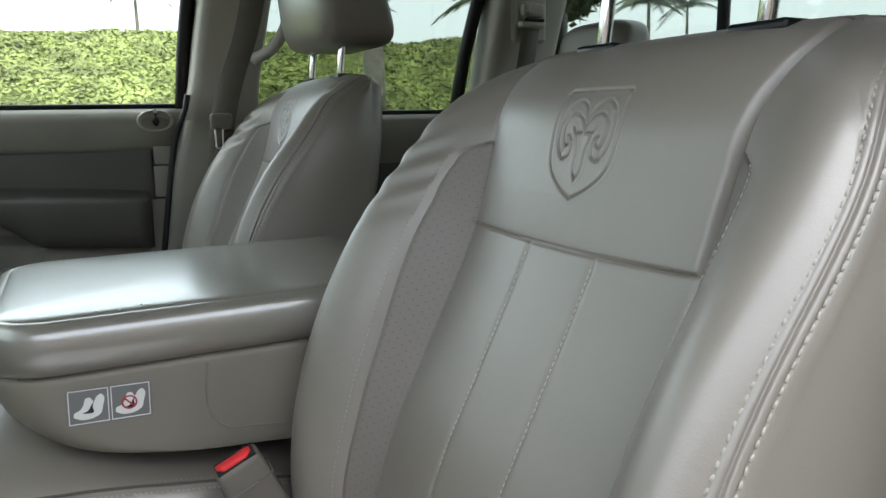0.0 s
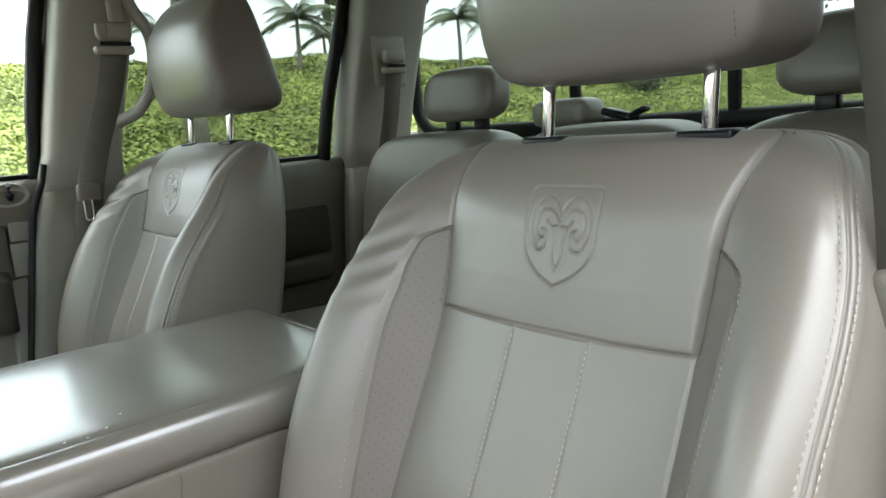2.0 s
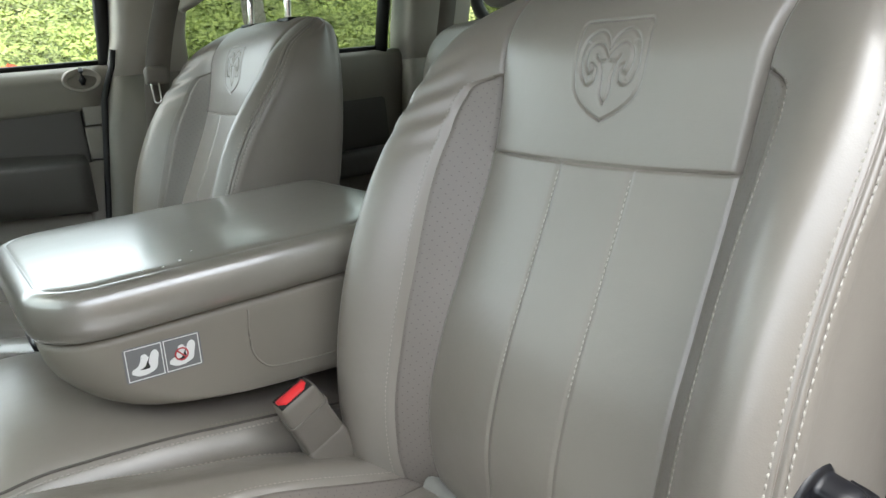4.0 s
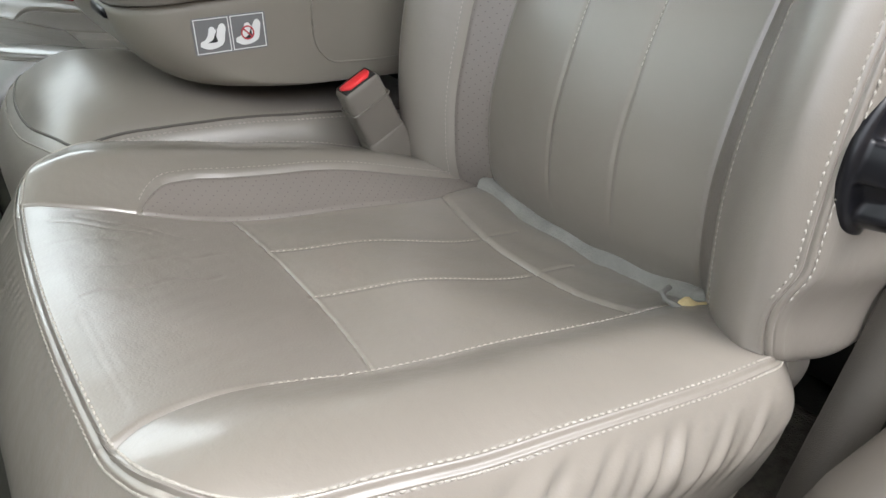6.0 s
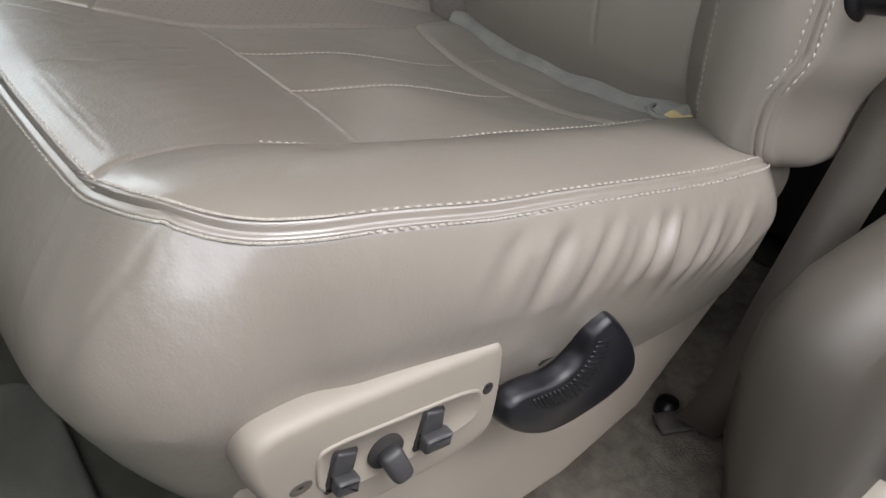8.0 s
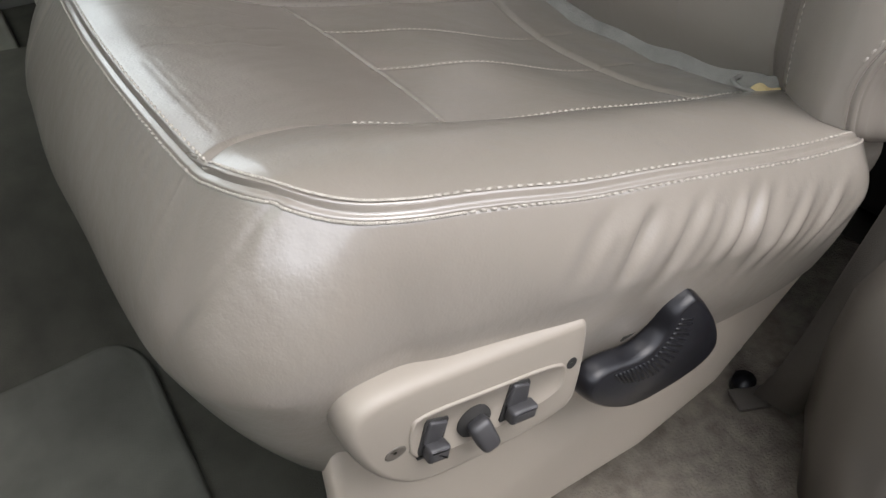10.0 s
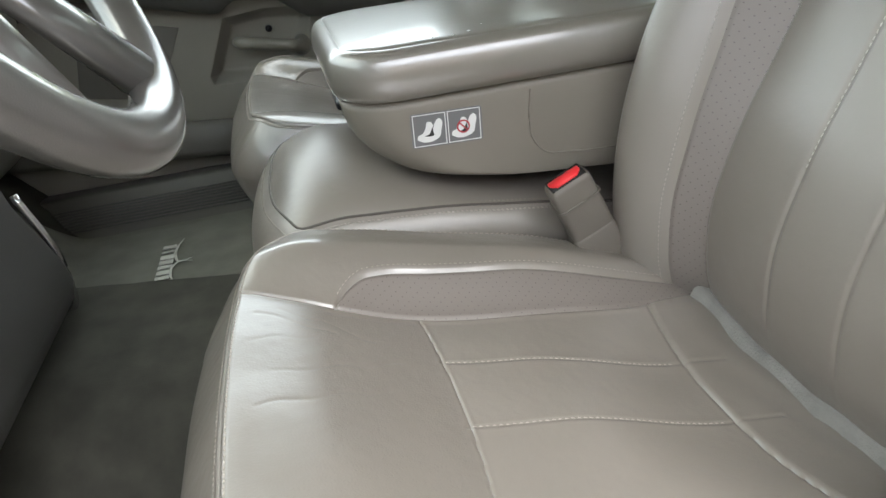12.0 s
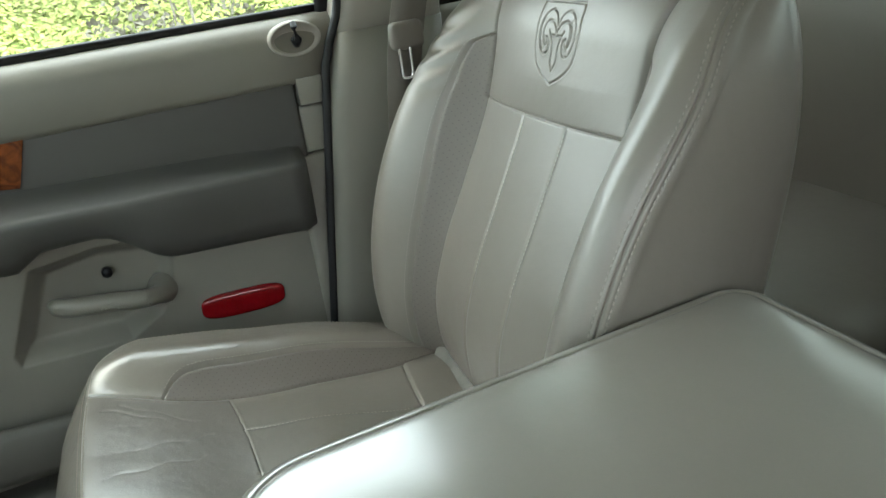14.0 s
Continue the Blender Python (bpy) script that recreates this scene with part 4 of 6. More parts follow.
# lumbar knob on the backrest's flank
bm = bmesh.new()
rings = []
for d, rad, lobe in ((0.0, 0.0470, 0), (0.005, 0.0470, 0), (0.008, 0.0450, 0), (0.0085, 0.0420, 0.15), (0.010, 0.0405, 0.75), (0.013, 0.0400, 0.95), (0.022, 0.0390, 1), (0.030, 0.0375, 1), (0.033, 0.0350, 0.95), (0.034, 0.0300, 0.75), (0.0335, 0.0200, 0.35), (0.031, 0.0100, 0.1), (0.030, 0.0030, 0)):
    ring = []
    for a in np.linspace(0, 2 * np.pi, 151)[:-1]:
        # five flat-topped lobes with deep scoops between them
        scoop = 1 / (1 + math.exp(-9 * (math.cos(5 * a) - 0.15)))
        rr = rad * (1 - 0.30 * lobe * scoop)
        ring.append((rr * math.cos(a), -d + 0.006 * scoop * lobe * (d > 0.028), rr * math.sin(a)))
    rings.append(ring)
loft(bm, rings)
bmesh.ops.transform(bm, matrix=Matrix.Translation((0.452, -0.246, 0.458)) @ Matrix.Rotation(radians(14), 4, "Y") @ Matrix.Diagonal((0.97, 0.85, 1.10, 1)), verts=bm.verts[:])
part("lumbar_knob", bm, M_BLACK, seat_d, "black scalloped plastic adjuster knob")

# torn corner with foam
bm = bmesh.new()
pillow(bm, (0.040, 0.018, 0.012), 0.8, 0.8, 24, 14, lambda x, y, z: (x, y + 0.0015 * math.sin(x * 300), z + 0.001 * math.sin(x * 420 + y * 200)))
bmesh.ops.transform(bm, matrix=pose(0.420, -0.162, 0.3095, 0, 8, -62), verts=bm.verts[:])
part("foam", bm, M_FOAM, seat_d, "yellow foam showing through a torn seam")
bm = bmesh.new()
edge_line = [(0.426, -0.124, 0.311), (0.412, -0.129, 0.3135), (0.405, -0.138, 0.3145), (0.404, -0.150, 0.3150), (0.409, -0.166, 0.3150), (0.419, -0.180, 0.3155), (0.430, -0.192, 0.3150)]
tube(bm, [tuple(p) for p in spline(edge_line, 30)], [0.0024 + 0.0005 * math.sin(k * 1.7) for k in range(30)], 8, 0.8)
part("torn_edge", bm, M_FABRIC, seat_d, "frayed torn leather edge")

# seat belt buckle in a leather sleeve beside the driver seat
buckle = thing("belt_buckle", "taupe belt buckle with red release button beside driver seat", "buckle")
frame_m = Matrix.Translation((0.343, 0.222, 0.392)) @ Matrix.Rotation(radians(-24), 4, "Y") @ Matrix.Rotation(radians(6), 4, "X")
bm = bmesh.new()
rbox(bm, (0.048, 0.030, 0.080), (0, 0, 0), 0.006, 3, taper=(0.94, 0.9))
bmesh.ops.transform(bm, matrix=frame_m, verts=bm.verts[:])
part("housing", bm, M_BELT, buckle)
bm = bmesh.new()
rbox(bm, (0.051, 0.033, 0.075), (0, 0, -0.062), 0.006, 3, taper=(0.96, 0.96))
bmesh.ops.transform(bm, matrix=frame_m, verts=bm.verts[:])
part("sleeve", bm, M_BELT, buckle, "taupe plastic sleeve")
bm = bmesh.new()
tube(bm, [(x, y, 0.014) for x, y in outline(-0.0245, 0.0245, -0.0155, 0.0155, 0.006, 4)], 0.0011, 6, 1.0, (0, 0, 1), True)
bmesh.ops.transform(bm, matrix=frame_m, verts=bm.verts[:])
part("welt", bm, M_BELT, buckle)
bm = bmesh.new()
hexa = [(-0.0185, -0.0005), (-0.0125, -0.0080), (0.0105, -0.0080), (0.0165, -0.0020), (0.0165, 0.0040), (-0.0185, 0.0040)]
loft(bm, [[(x, y - 0.0015, 0.038) for x, y in hexa], [(x, y - 0.0015, 0.0430) for x, y in hexa], [(x * 0.94, y * 0.86 - 0.0015, 0.0442) for x, y in hexa]])
bmesh.ops.transform(bm, matrix=frame_m, verts=bm.verts[:])
part("release_button", bm, M_RED, buckle, "red release button")
bm = bmesh.new()
rbox(bm, (0.039, 0.021, 0.004), (0.0, 0.0, 0.0390), 0.001, 1)
bmesh.ops.transform(bm, matrix=frame_m, verts=bm.verts[:])
part("slot", bm, M_SHADOW, buckle)

# ---- centre seat with the folded armrest ----
MX0, MX1, MY0, MY1 = 0.035, 0.50, 0.262, 0.620
mid = thing("jump_seat", "taupe leather centre jump seat cushion with stitched edges", "car seat")
nx, ny = 110, 90
A, B = np.meshgrid(np.linspace(0, 1, nx), np.linspace(-1, 1, ny), indexing="ij")
yc, yh = (MY0 + MY1) / 2, (MY1 - MY0) / 2
X = 0.030 + 0.028 * np.abs(B) ** 2.4 * (1 - A) + (MX1 - MX0) * A
Y = yc + B * (yh - 0.012)
Zt = curve(X, [0.03, 0.058, 0.09, 0.14, 0.31, 0.52], [0.392, 0.403, 0.409, 0.407, 0.384, 0.342]) + (1 - B * B) ** 0.75 * curve(X, [0.03, 0.05, 0.08, 0.12, 0.2, 0.3, 0.52], [0.010, 0.026, 0.038, 0.040, 0.028, 0.010, 0.004]) + 0.0008 * bumpy(X, Y, 0.08, 31)
top = np.stack([X, Y, Zt], -1)
rowsN = [top[::-1, 0], top[0, 1:-1], top[:, -1]]
loop = resample(np.concatenate(rowsN), 0.004)
for _ in range(10):
    loop[1:-1] = (loop[:-2] + loop[1:-1] * 2 + loop[2:]) / 4
tang = np.gradient(loop, axis=0)
for _ in range(30):
    tang[1:-1] = (tang[:-2] + tang[1:-1] * 2 + tang[2:]) / 4
nn = np.stack([tang[:, 1], -tang[:, 0], 0 * tang[:, 0]], 1)
nn /= np.linalg.norm(nn, axis=1)[:, None]
flip = ((loop - np.array((0.26, yc, 0))) * nn)[:, :2].sum(1) < 0
nn[flip] *= -1
S = []
for k in np.linspace(0, 1, 30):
    th = radians(34 + 56 * min(k / 0.4, 1))
    fr = ramp(-nn[:, 0], 0.3, 1)
    R = 0.040 + 0.040 * fr
    out = R * (math.sin(th) - math.sin(radians(34)))
    z = loop[:, 2] - R * (math.cos(radians(34)) - math.cos(th)) - max(k - 0.4, 0) * 0.36
    S.append(np.stack([loop[:, 0] + nn[:, 0] * out, loop[:, 1] + nn[:, 1] * out, z], 1))
S = np.array(S)
raw("cushion_top", top.reshape(-1, 3), grid_faces(nx, ny), M_LEATHER, mid)
bm = bmesh.new()
tube(bm, [tuple(p) for p in loop[::2] + np.array((0, 0, 0.0002))], 0.0016, 6)
part("seam", bm, M_BELT_SHADED, mid)
raw("cushion_skirt", S.reshape(-1, 3), grid_faces(*S.shape[:2]), M_LEATHER, mid)
stitches("stitching", [np.c_[S[2] + nn * 0.0005, nn + np.array((0, 0, 0.5))], np.c_[loop - nn * 0.006 + np.array((0, 0, 0.0015)), np.tile((0, 0, 1.0), (len(loop), 1))]], mid, width=0.0017, rise=0.0012)

arm = thing("storage_console", "folded taupe leather centre armrest and storage box", "armrest")
AX0, AX1, AY0, AY1 = 0.121, 0.575, 0.272, 0.626
LID = outline(AX0, AX1, AY0, AY1, (0.066, 0.034, 0.034, 0.066), 14)


def ring_at(pts, z):
    return [(x, y, z) for x, y in pts]


bm = bmesh.new()
rings = []
for z, d in ((0.517, 0.024), (0.5165, 0.012), (0.519, 0.004), (0.525, 0.0), (0.534, -0.003), (0.546, -0.003), (0.556, -0.0015), (0.5620, 0.0015), (0.5658, 0.0055), (0.5677, 0.0095), (0.5684, 0.0125), (0.5681, 0.0138), (0.5673, 0.0147), (0.5682, 0.0156), (0.5698, 0.020), (0.5708, 0.027)):
    rings.append(ring_at(inset(LID, d), z))
core, cxm, cym = inset(LID, 0.027), (AX0 + AX1) / 2, (AY0 + AY1) / 2
for z, sc in ((0.5720, 0.93), (0.5730, 0.84), (0.5738, 0.7), (0.5743, 0.5), (0.5746, 0.3), (0.5747, 0.1)):
    rings.append(ring_at([(cxm + (x - cxm) * sc, cym + (y - cym) * sc) for x, y in core], z))
loft(bm, rings)
lid = part("lid", bm, M_LID, arm, "padded taupe leather lid with a piped edge")
# chips in the lid's near edge
for x, y, s in ((0.282, 0.318, 0.004), (0.262, 0.293, 0.005), (0.225, 0.288, 0.004), (0.243, 0.283, 0.0035)):
    bm = bmesh.new()
    pillow(bm, (s, s * 0.5, 0.0012), 0.8, 0.9, 10, 6)
    bmesh.ops.transform(bm, matrix=pose(x, y, 0.5722, 0, 0, 40), verts=bm.verts[:])
    part("chip", bm, M_LABELWHITE, lid, "pale scuff")
# the box under it: its belly is rounded in side view
bm = bmesh.new()
belly = spline([(0.127, 0.508), (0.131, 0.488), (0.147, 0.462), (0.179, 0.436), (0.235, 0.420), (0.33, 0.409), (0.43, 0.400), (0.50, 0.396)], 40)
rings = [ring_at(outline(0.126, 0.568, AY0 + 0.012, AY1 - 0.012, (0.060, 0.006, 0.006, 0.060), 10), 0.516)]
for k, (bx, bz) in enumerate(belly):
    e = 0.010 + 0.014 * (k / 39) ** 5
    rings.append(ring_at(outline(float(bx), 0.568 - 0.02 * (k / 39) ** 4 - 0.45 * (k == 39) * 0, AY0 + e, AY1 - e, (0.058 if bx < 0.45 else 0.02, 0.006, 0.006, 0.058 if bx < 0.45 else 0.02), 10), float(bz)))
loft(bm, rings)
box = part("storage_box", bm, M_PLASTIC, arm, "taupe plastic storage box with bellied underside")
bm = bmesh.new()
pan = spline([(0.318, 0.506), (0.315, 0.480), (0.318, 0.452), (0.330, 0.437), (0.36, 0.431), (0.42, 0.426)], 24)
tube(bm, [(x, AY0 + 0.0095, z) for x, z in pan], 0.0012, 6)
part("panel_line", bm, M_PLASTIC, box)
bm = bmesh.new()
rbox(bm, (0.016, 0.060, 0.011), (0.131, 0.370, 0.508), 0.004, 2)
part("latch", bm, M_BLACK, arm, "dark latch under the lid")

# warning label on the box's flank
lab = thing("warning_label", "grey warning label with two white pictograms on armrest box", "label")
LY = AY0 + 0.0092


def flat_xz(name, pts, y, mat, parent, label="", thick=0.0006):
    bm = bmesh.new()
    loft(bm, [[(x, y + thick, z) for x, z in pts], [(x, y, z) for x, z in pts]])
    return part(name, bm, mat, parent, label, smooth=False)


sx, sz = 0.2265, 0.4825


def lp(pts):
    c, s = math.cos(radians(-2)), math.sin(radians(-2))
    return [(sx + x * c - z * s, sz + x * s + z * c) for x, z in pts]


plate = flat_xz("label_plate", lp(outline(-0.0375, 0.0375, -0.018, 0.018, 0.003, 4)), LY, M_LABELGREY, lab)
for x0, x1 in ((-0.0355, -0.001), (0.001, 0.0355)):
    for a, b, c, d in ((x0, x1, 0.0158, 0.0166), (x0, x1, -0.0166, -0.0158), (x0, x0 + 0.0008, -0.0166, 0.0166), (x1 - 0.0008, x1, -0.0166, 0.0166)):
        flat_xz("border", lp([(a, c), (b, c), (b, d), (a, d)]), LY - 0.0005, M_LABELWHITE, lab)
for cx, red in ((-0.018, False), (0.018, True)):
    seat_pts = spline([(-0.0135, -0.0090), (-0.0080, -0.0120), (0.0030, -0.0118), (0.0095, -0.0085), (0.0120, -0.0005), (0.0130, 0.0085), (0.0105, 0.0110), (0.0070, 0.0090), (0.0040, 0.0045), (0.0010, 0.0085), (-0.0025, 0.0080), (-0.0045, 0.0020), (-0.0080, -0.0030), (-0.0130, -0.0055), (-0.0135, -0.0090)], 52)[:-1]
    flat_xz("pictogram", lp([(cx + a, b) for a, b in seat_pts]), LY - 0.0006, M_LABELWHITE, lab, "white pictogram of a seat")
    fig = spline([(-0.0060, -0.0060), (-0.0010, -0.0040), (0.0020, 0.0010), (0.0045, 0.0050), (0.0030, 0.0000), (0.0035, -0.0060), (0.0005, -0.0065), (-0.0060, -0.0060)], 28)[:-1]
    flat_xz("pictogram", lp([(cx + a, b) for a, b in fig]), LY - 0.0012, M_LABELBLACK, lab)
    if red:
        ring_o = [(cx - 0.001 + 0.0062 * math.cos(a), -0.001 + 0.0062 * math.sin(a)) for a in np.linspace(0, 2 * np.pi, 25)]
        bm = bmesh.new()
        tube(bm, [(x, LY - 0.0012, z) for x, z in lp(ring_o[:-1])], 0.0008, 6, 0.5, (0, 1, 0), True)
        tube(bm, [(x, LY - 0.0013, z) for x, z in lp([(cx - 0.0052, 0.0034), (cx + 0.0032, -0.0054)])], 0.0008, 6, 0.5, (0, 1, 0))
        part("red_ring", bm, M_LABELRED, lab, "red prohibition ring")

# ---- cab floor ----
def sheet(name, fn, xs, ys, mat, parent=None, thick=0.01, kind="structure"):
    Xg, Yg = np.meshgrid(xs, ys, indexing="ij")
    Zg = fn(Xg, Yg)
    n, m = Xg.shape
    T = np.stack([Xg, Yg, Zg], -1).reshape(-1, 3)
    L = T - np.array((0, 0, thick))
    f = grid_faces(n, m)
    F = [tuple(q) for q in f] + [tuple(q[::-1] + n * m) for q in f]
    rim = [i * m for i in range(n)] + [(n - 1) * m + j for j in range(1, m)] + [i * m + m - 1 for i in range(n - 2, -1, -1)] + [j for j in range(m - 2, 0, -1)]
    F += [(a, b, b + n * m, a + n * m) for a, b in zip(rim, rim[1:] + rim[:1])]
    return raw(name, np.r_[T, L], F, mat, parent)


def floor_z(x, y):
    z = -0.012 + 0.127 * ramp(y, 0.05, 0.50)
    ys = y + 0.28 * (np.clip(x, -0.5, 0.1) + 0.22)
    hump = 0.10 * ramp(ys, 0.20, 0.42) * (1 - ramp(ys, 0.64, 0.825)) * ramp(-x, -0.18, -0.02)
    toe = 0.30 * ramp(-x, 0.38, 0.75)
    return z + hump + toe + 0.0006 * bumpy(x, y, 0.09, 41)


floor = tagged(sheet("floor", floor_z, np.linspace(-0.80, 1.45, 120), np.linspace(-0.36, 1.30, 90), M_CARPET, thick=0.02), "grey-green carpeted cab floor", "floor", kind="structure")
fz2 = lambda x, y: floor_z(x, y) + 0.004 + 0.001 * bumpy(x, y, 0.02, 43)
tagged(sheet("floor_carpet", fz2, np.linspace(0.05, 0.75, 70), np.linspace(-0.345, 0.02, 40), M_CARPET2, thick=0.003), "taupe loop carpet under the driver seat", "carpet", kind="structure")


def mat_sheet(name, x0, x1, y0, y1, label, cloth, r=0.04):
    pts = outline(x0, x1, y0, y1, r, 8)
    cx, cy = (x0 + x1) / 2, (y0 + y1) / 2
    dense = []
    for a, b in zip(pts, pts[1:] + pts[:1]):
        n = max(1, int(math.hypot(b[0] - a[0], b[1] - a[1]) / 0.02))
        dense += [(a[0] + (b[0] - a[0]) * k / n, a[1] + (b[1] - a[1]) * k / n) for k in range(n)]
    rings = []
    for sc, dz in [(1.0, 0.006), (1.0, 0.012), (0.985, 0.018), (0.965, 0.0165), (0.955, 0.015)] + [(q, 0.015) for q in np.linspace(0.9, 0.02, 20)]:
        rings.append([(cx + (x - cx) * sc, cy + (y - cy) * sc, float(floor_z(np.array(cx + (x - cx) * sc), np.array(cy + (y - cy) * sc))) + dz) for x, y in dense])
    bm = bmesh.new()
    loft(bm, rings, False)
    ob = part(name, bm, cloth)
    return tagged(ob, label, "floor mat", "floor mats")


# driver mat in the darkened copy, its footwell shade painted in
mat_d = mat_sheet("floor_mat", -0.62, -0.045, -0.20, 0.195, "grey-green carpet floor mat in driver footwell", M_MAT_SHADED)
mat_p = mat_sheet("floor_mat", -0.62, -0.03, 0.79, 1.105, "grey-green carpet floor mat with pale embroidery", M_MAT)

# ---- passenger side: door, pillars, windows ----
def panel_xz(name, pts, y, t, mat, parent, label="", r=0.006, seg=3):
    """A trim panel: an outline in (x, z), its face at y towards the cab, t thick, with a rounded rim."""
    bm = bmesh.new()
    rings = []
    for k in range(seg + 1):
        a = math.pi / 2 * k / seg
        rings.append([(x, y + r * (1 - math.sin(a)), z) for x, z in inset(pts, -0.0 + r * (1 - math.cos(a)))][::1])
    rings = [[(x, y + t, z) for x, z in pts]] + rings
    loft(bm, rings)
    return part(name, bm, mat, parent, label)


DY = 1.262
door = thing("door_1", "closed passenger door with taupe and slate trim and wood inlay", "door", kind="structure")
# upper shoulder with the window sill


def sweep_x(bm, prof, xs, shift=None):
    """A section in (y, z) swept along x."""
    rings = []
    for x in xs:
        dy, dz = shift(x) if shift else (0, 0)
        rings.append([(x, y + dy, z + dz) for y, z in prof])
    return loft(bm, rings)


# window sill shoulder
bm = bmesh.new()
sec = [(1.345, 0.66), (1.345, 0.765), (1.300, 0.772), (1.282, 0.770), (1.268, 0.762), (1.258, 0.745), (1.2555, 0.720), (1.258, 0.692), (1.262, 0.684), (1.275, 0.680)]
sweep_x(bm, sec, np.linspace(-0.72, 0.452, 12))
part("shoulder_trim", bm, M_DOORLT, door)
bm = bmesh.new()
sweep_x(bm, [(1.300, 0.768), (1.300, 0.781), (1.310, 0.783), (1.322, 0.776), (1.322, 0.768)], np.linspace(-0.72, 0.45, 3))
part("window_seal", bm, M_RUBBER, door, "black rubber window seal")
# main panel
POCKET = [(-0.037, 0.512), (-0.093, 0.393), (-0.088, 0.374), (0.060, 0.366), (0.112, 0.395), (0.140, 0.445), (0.150, 0.490), (0.135, 0.514), (0.050, 0.521)]


def pocket_depth(x, z):
    """How deep the pull pocket is sunk: steep at its front and foot, running out softly at its rear."""
    inside = np.zeros(x.shape, bool)
    for (xa, za), (xb, zb) in zip(POCKET, POCKET[1:] + POCKET[:1]):
        inside ^= ((za > z) != (zb > z)) & (x < (xb - xa) * (z - za) / (zb - za + 1e-12) + xa)
    d = seg_dist(x, z, POCKET + POCKET[:1])
    return np.where(inside, 0.030 * ramp(d, 0.0, 0.026) * (1 - 0.55 * ramp(x, 0.03, 0.13)) + 0.004 * ramp(d, 0.0, 0.006), 0.0)


gx, gz = np.meshgrid(np.r_[np.linspace(-0.72, -0.11, 30), np.linspace(-0.105, 0.16, 130), np.linspace(0.165, 0.352, 16)], np.r_[np.linspace(0.10, 0.355, 16), np.linspace(0.36, 0.53, 90), np.linspace(0.535, 0.57, 5)], indexing="ij")
raw("lower_trim", np.stack([gx, 1.268 + pocket_depth(gx, gz), gz], -1).reshape(-1, 3), grid_faces(*gx.shape), M_DOORLT, door)
panel_xz("trim_backing", [(-0.72, 0.10), (0.350, 0.10), (0.352, 0.57), (-0.72, 0.57)], 1.308, 0.02, M_DOORLT, door)
# rear vertical strip of the trim with its step
panel_xz("rear_trim", [(0.345, 0.09), (0.450, 0.09), (0.455, 0.575), (0.347, 0.575)], 1.260, 0.07, M_DOORLT, door, r=0.010)
panel_xz("rear_trim", [(0.372, 0.578), (0.452, 0.578), (0.452, 0.648), (0.372, 0.648)], 1.266, 0.06, M_DOORLT, door)
panel_xz("rear_trim", [(0.374, 0.651), (0.453, 0.651), (0.454, 0.690), (0.374, 0.690)], 1.2575, 0.06, M_DOORLT, door, r=0.002)
# dark upper insert
ins = outline(-0.72, 0.372, 0.56, 0.690, 0.014, 5)
panel_xz("upper_insert", ins, 1.2655, 0.05, M_DOORDK, door, "dark slate padded insert", r=0.006)
# armrest: a dark swollen ledge, thick at the rear, scooped in front
bm = bmesh.new()
rings = []
for x in np.linspace(-0.62, 0.360, 60):
    f = float(ramp(np.array(x), 0.06, 0.15))
    top = 0.602 - 0.022 * (x + 0.04) / 0.40
    bot = (0.548 - 0.02 * (x + 0.05)) * (1 - f) + (0.492 - 0.10 * (x - 0.14)) * f
    fr = float(ramp(np.array(-x), 0.0, 0.05))
    bot = bot * (1 - fr) + (0.521 + 0.24 * max(-(x + 0.03), 0)) * fr
    top = top + 0.0 * fr
    out = 0.072 - 0.012 * float(ramp(np.array(x), 0.10, 0.34))
    yc = 1.268 - out
    end = math.sqrt(max(0.0, 1 - max(0, (x - 0.340) / 0.021) ** 2))
    yy = lambda d: 1.275 - (1.275 - (yc + d)) * (0.35 + 0.65 * end)
    h = top - bot
    rings.append([(x, 1.300, top + 0.024), (x, 1.268, top + 0.022), (x, yy(0.058), top + 0.016), (x, yy(0.044), top + 0.009), (x, yy(0.018), top + 0.0025), (x, yy(0.005), top), (x, yy(0.001), top - 0.003), (x, yy(0.0), top - 0.008), (x, yy(0.002), top - 0.35 * h), (x, yy(0.009), top - 0.70 * h), (x, yy(0.018), bot + 0.006), (x, yy(0.027), bot + 0.001), (x, yy(0.040), bot), (x, 1.300, bot - 0.002)])
loft(bm, rings)
armr = part("armrest", bm, M_DOORDK, door, "dark slate padded armrest")
# lighter front part of the armrest with the switches
bm = bmesh.new()
rbox(bm, (0.240, 0.056, 0.014), (-0.122, 1.229, 0.608), 0.006, 3, Matrix.Rotation(radians(6), 4, "Y") @ Matrix.Rotation(radians(14), 4, "X"))
pod = part("switch_pod", bm, M_DOORMD, door, "slate grey plastic switch pod")
for x in (-0.165, -0.100):
    bm = bmesh.new()
    rbox(bm, (0.018, 0.016, 0.006), (x, 1.226, 0.6135 - 0.105 * (x + 0.122)), 0.003, 2)
    part("window_switch", bm, M_BLACK, pod, "black window switch")
bm = bmesh.new()
rbox(bm, (0.006, 0.012, 0.002), (-0.134, 1.224, 0.6165), 0.001, 1)
part("switch_mark", bm, M_LABELWHITE, pod)
# wood inlay
panel_xz("wood_inlay", [(-0.40, 0.686), (-0.225, 0.658), (-0.006, 0.624), (0.020, 0.693), (-0.40, 0.716)], 1.2615, 0.02, M_WOOD, door, "glossy orange burl wood inlay", r=0.003)
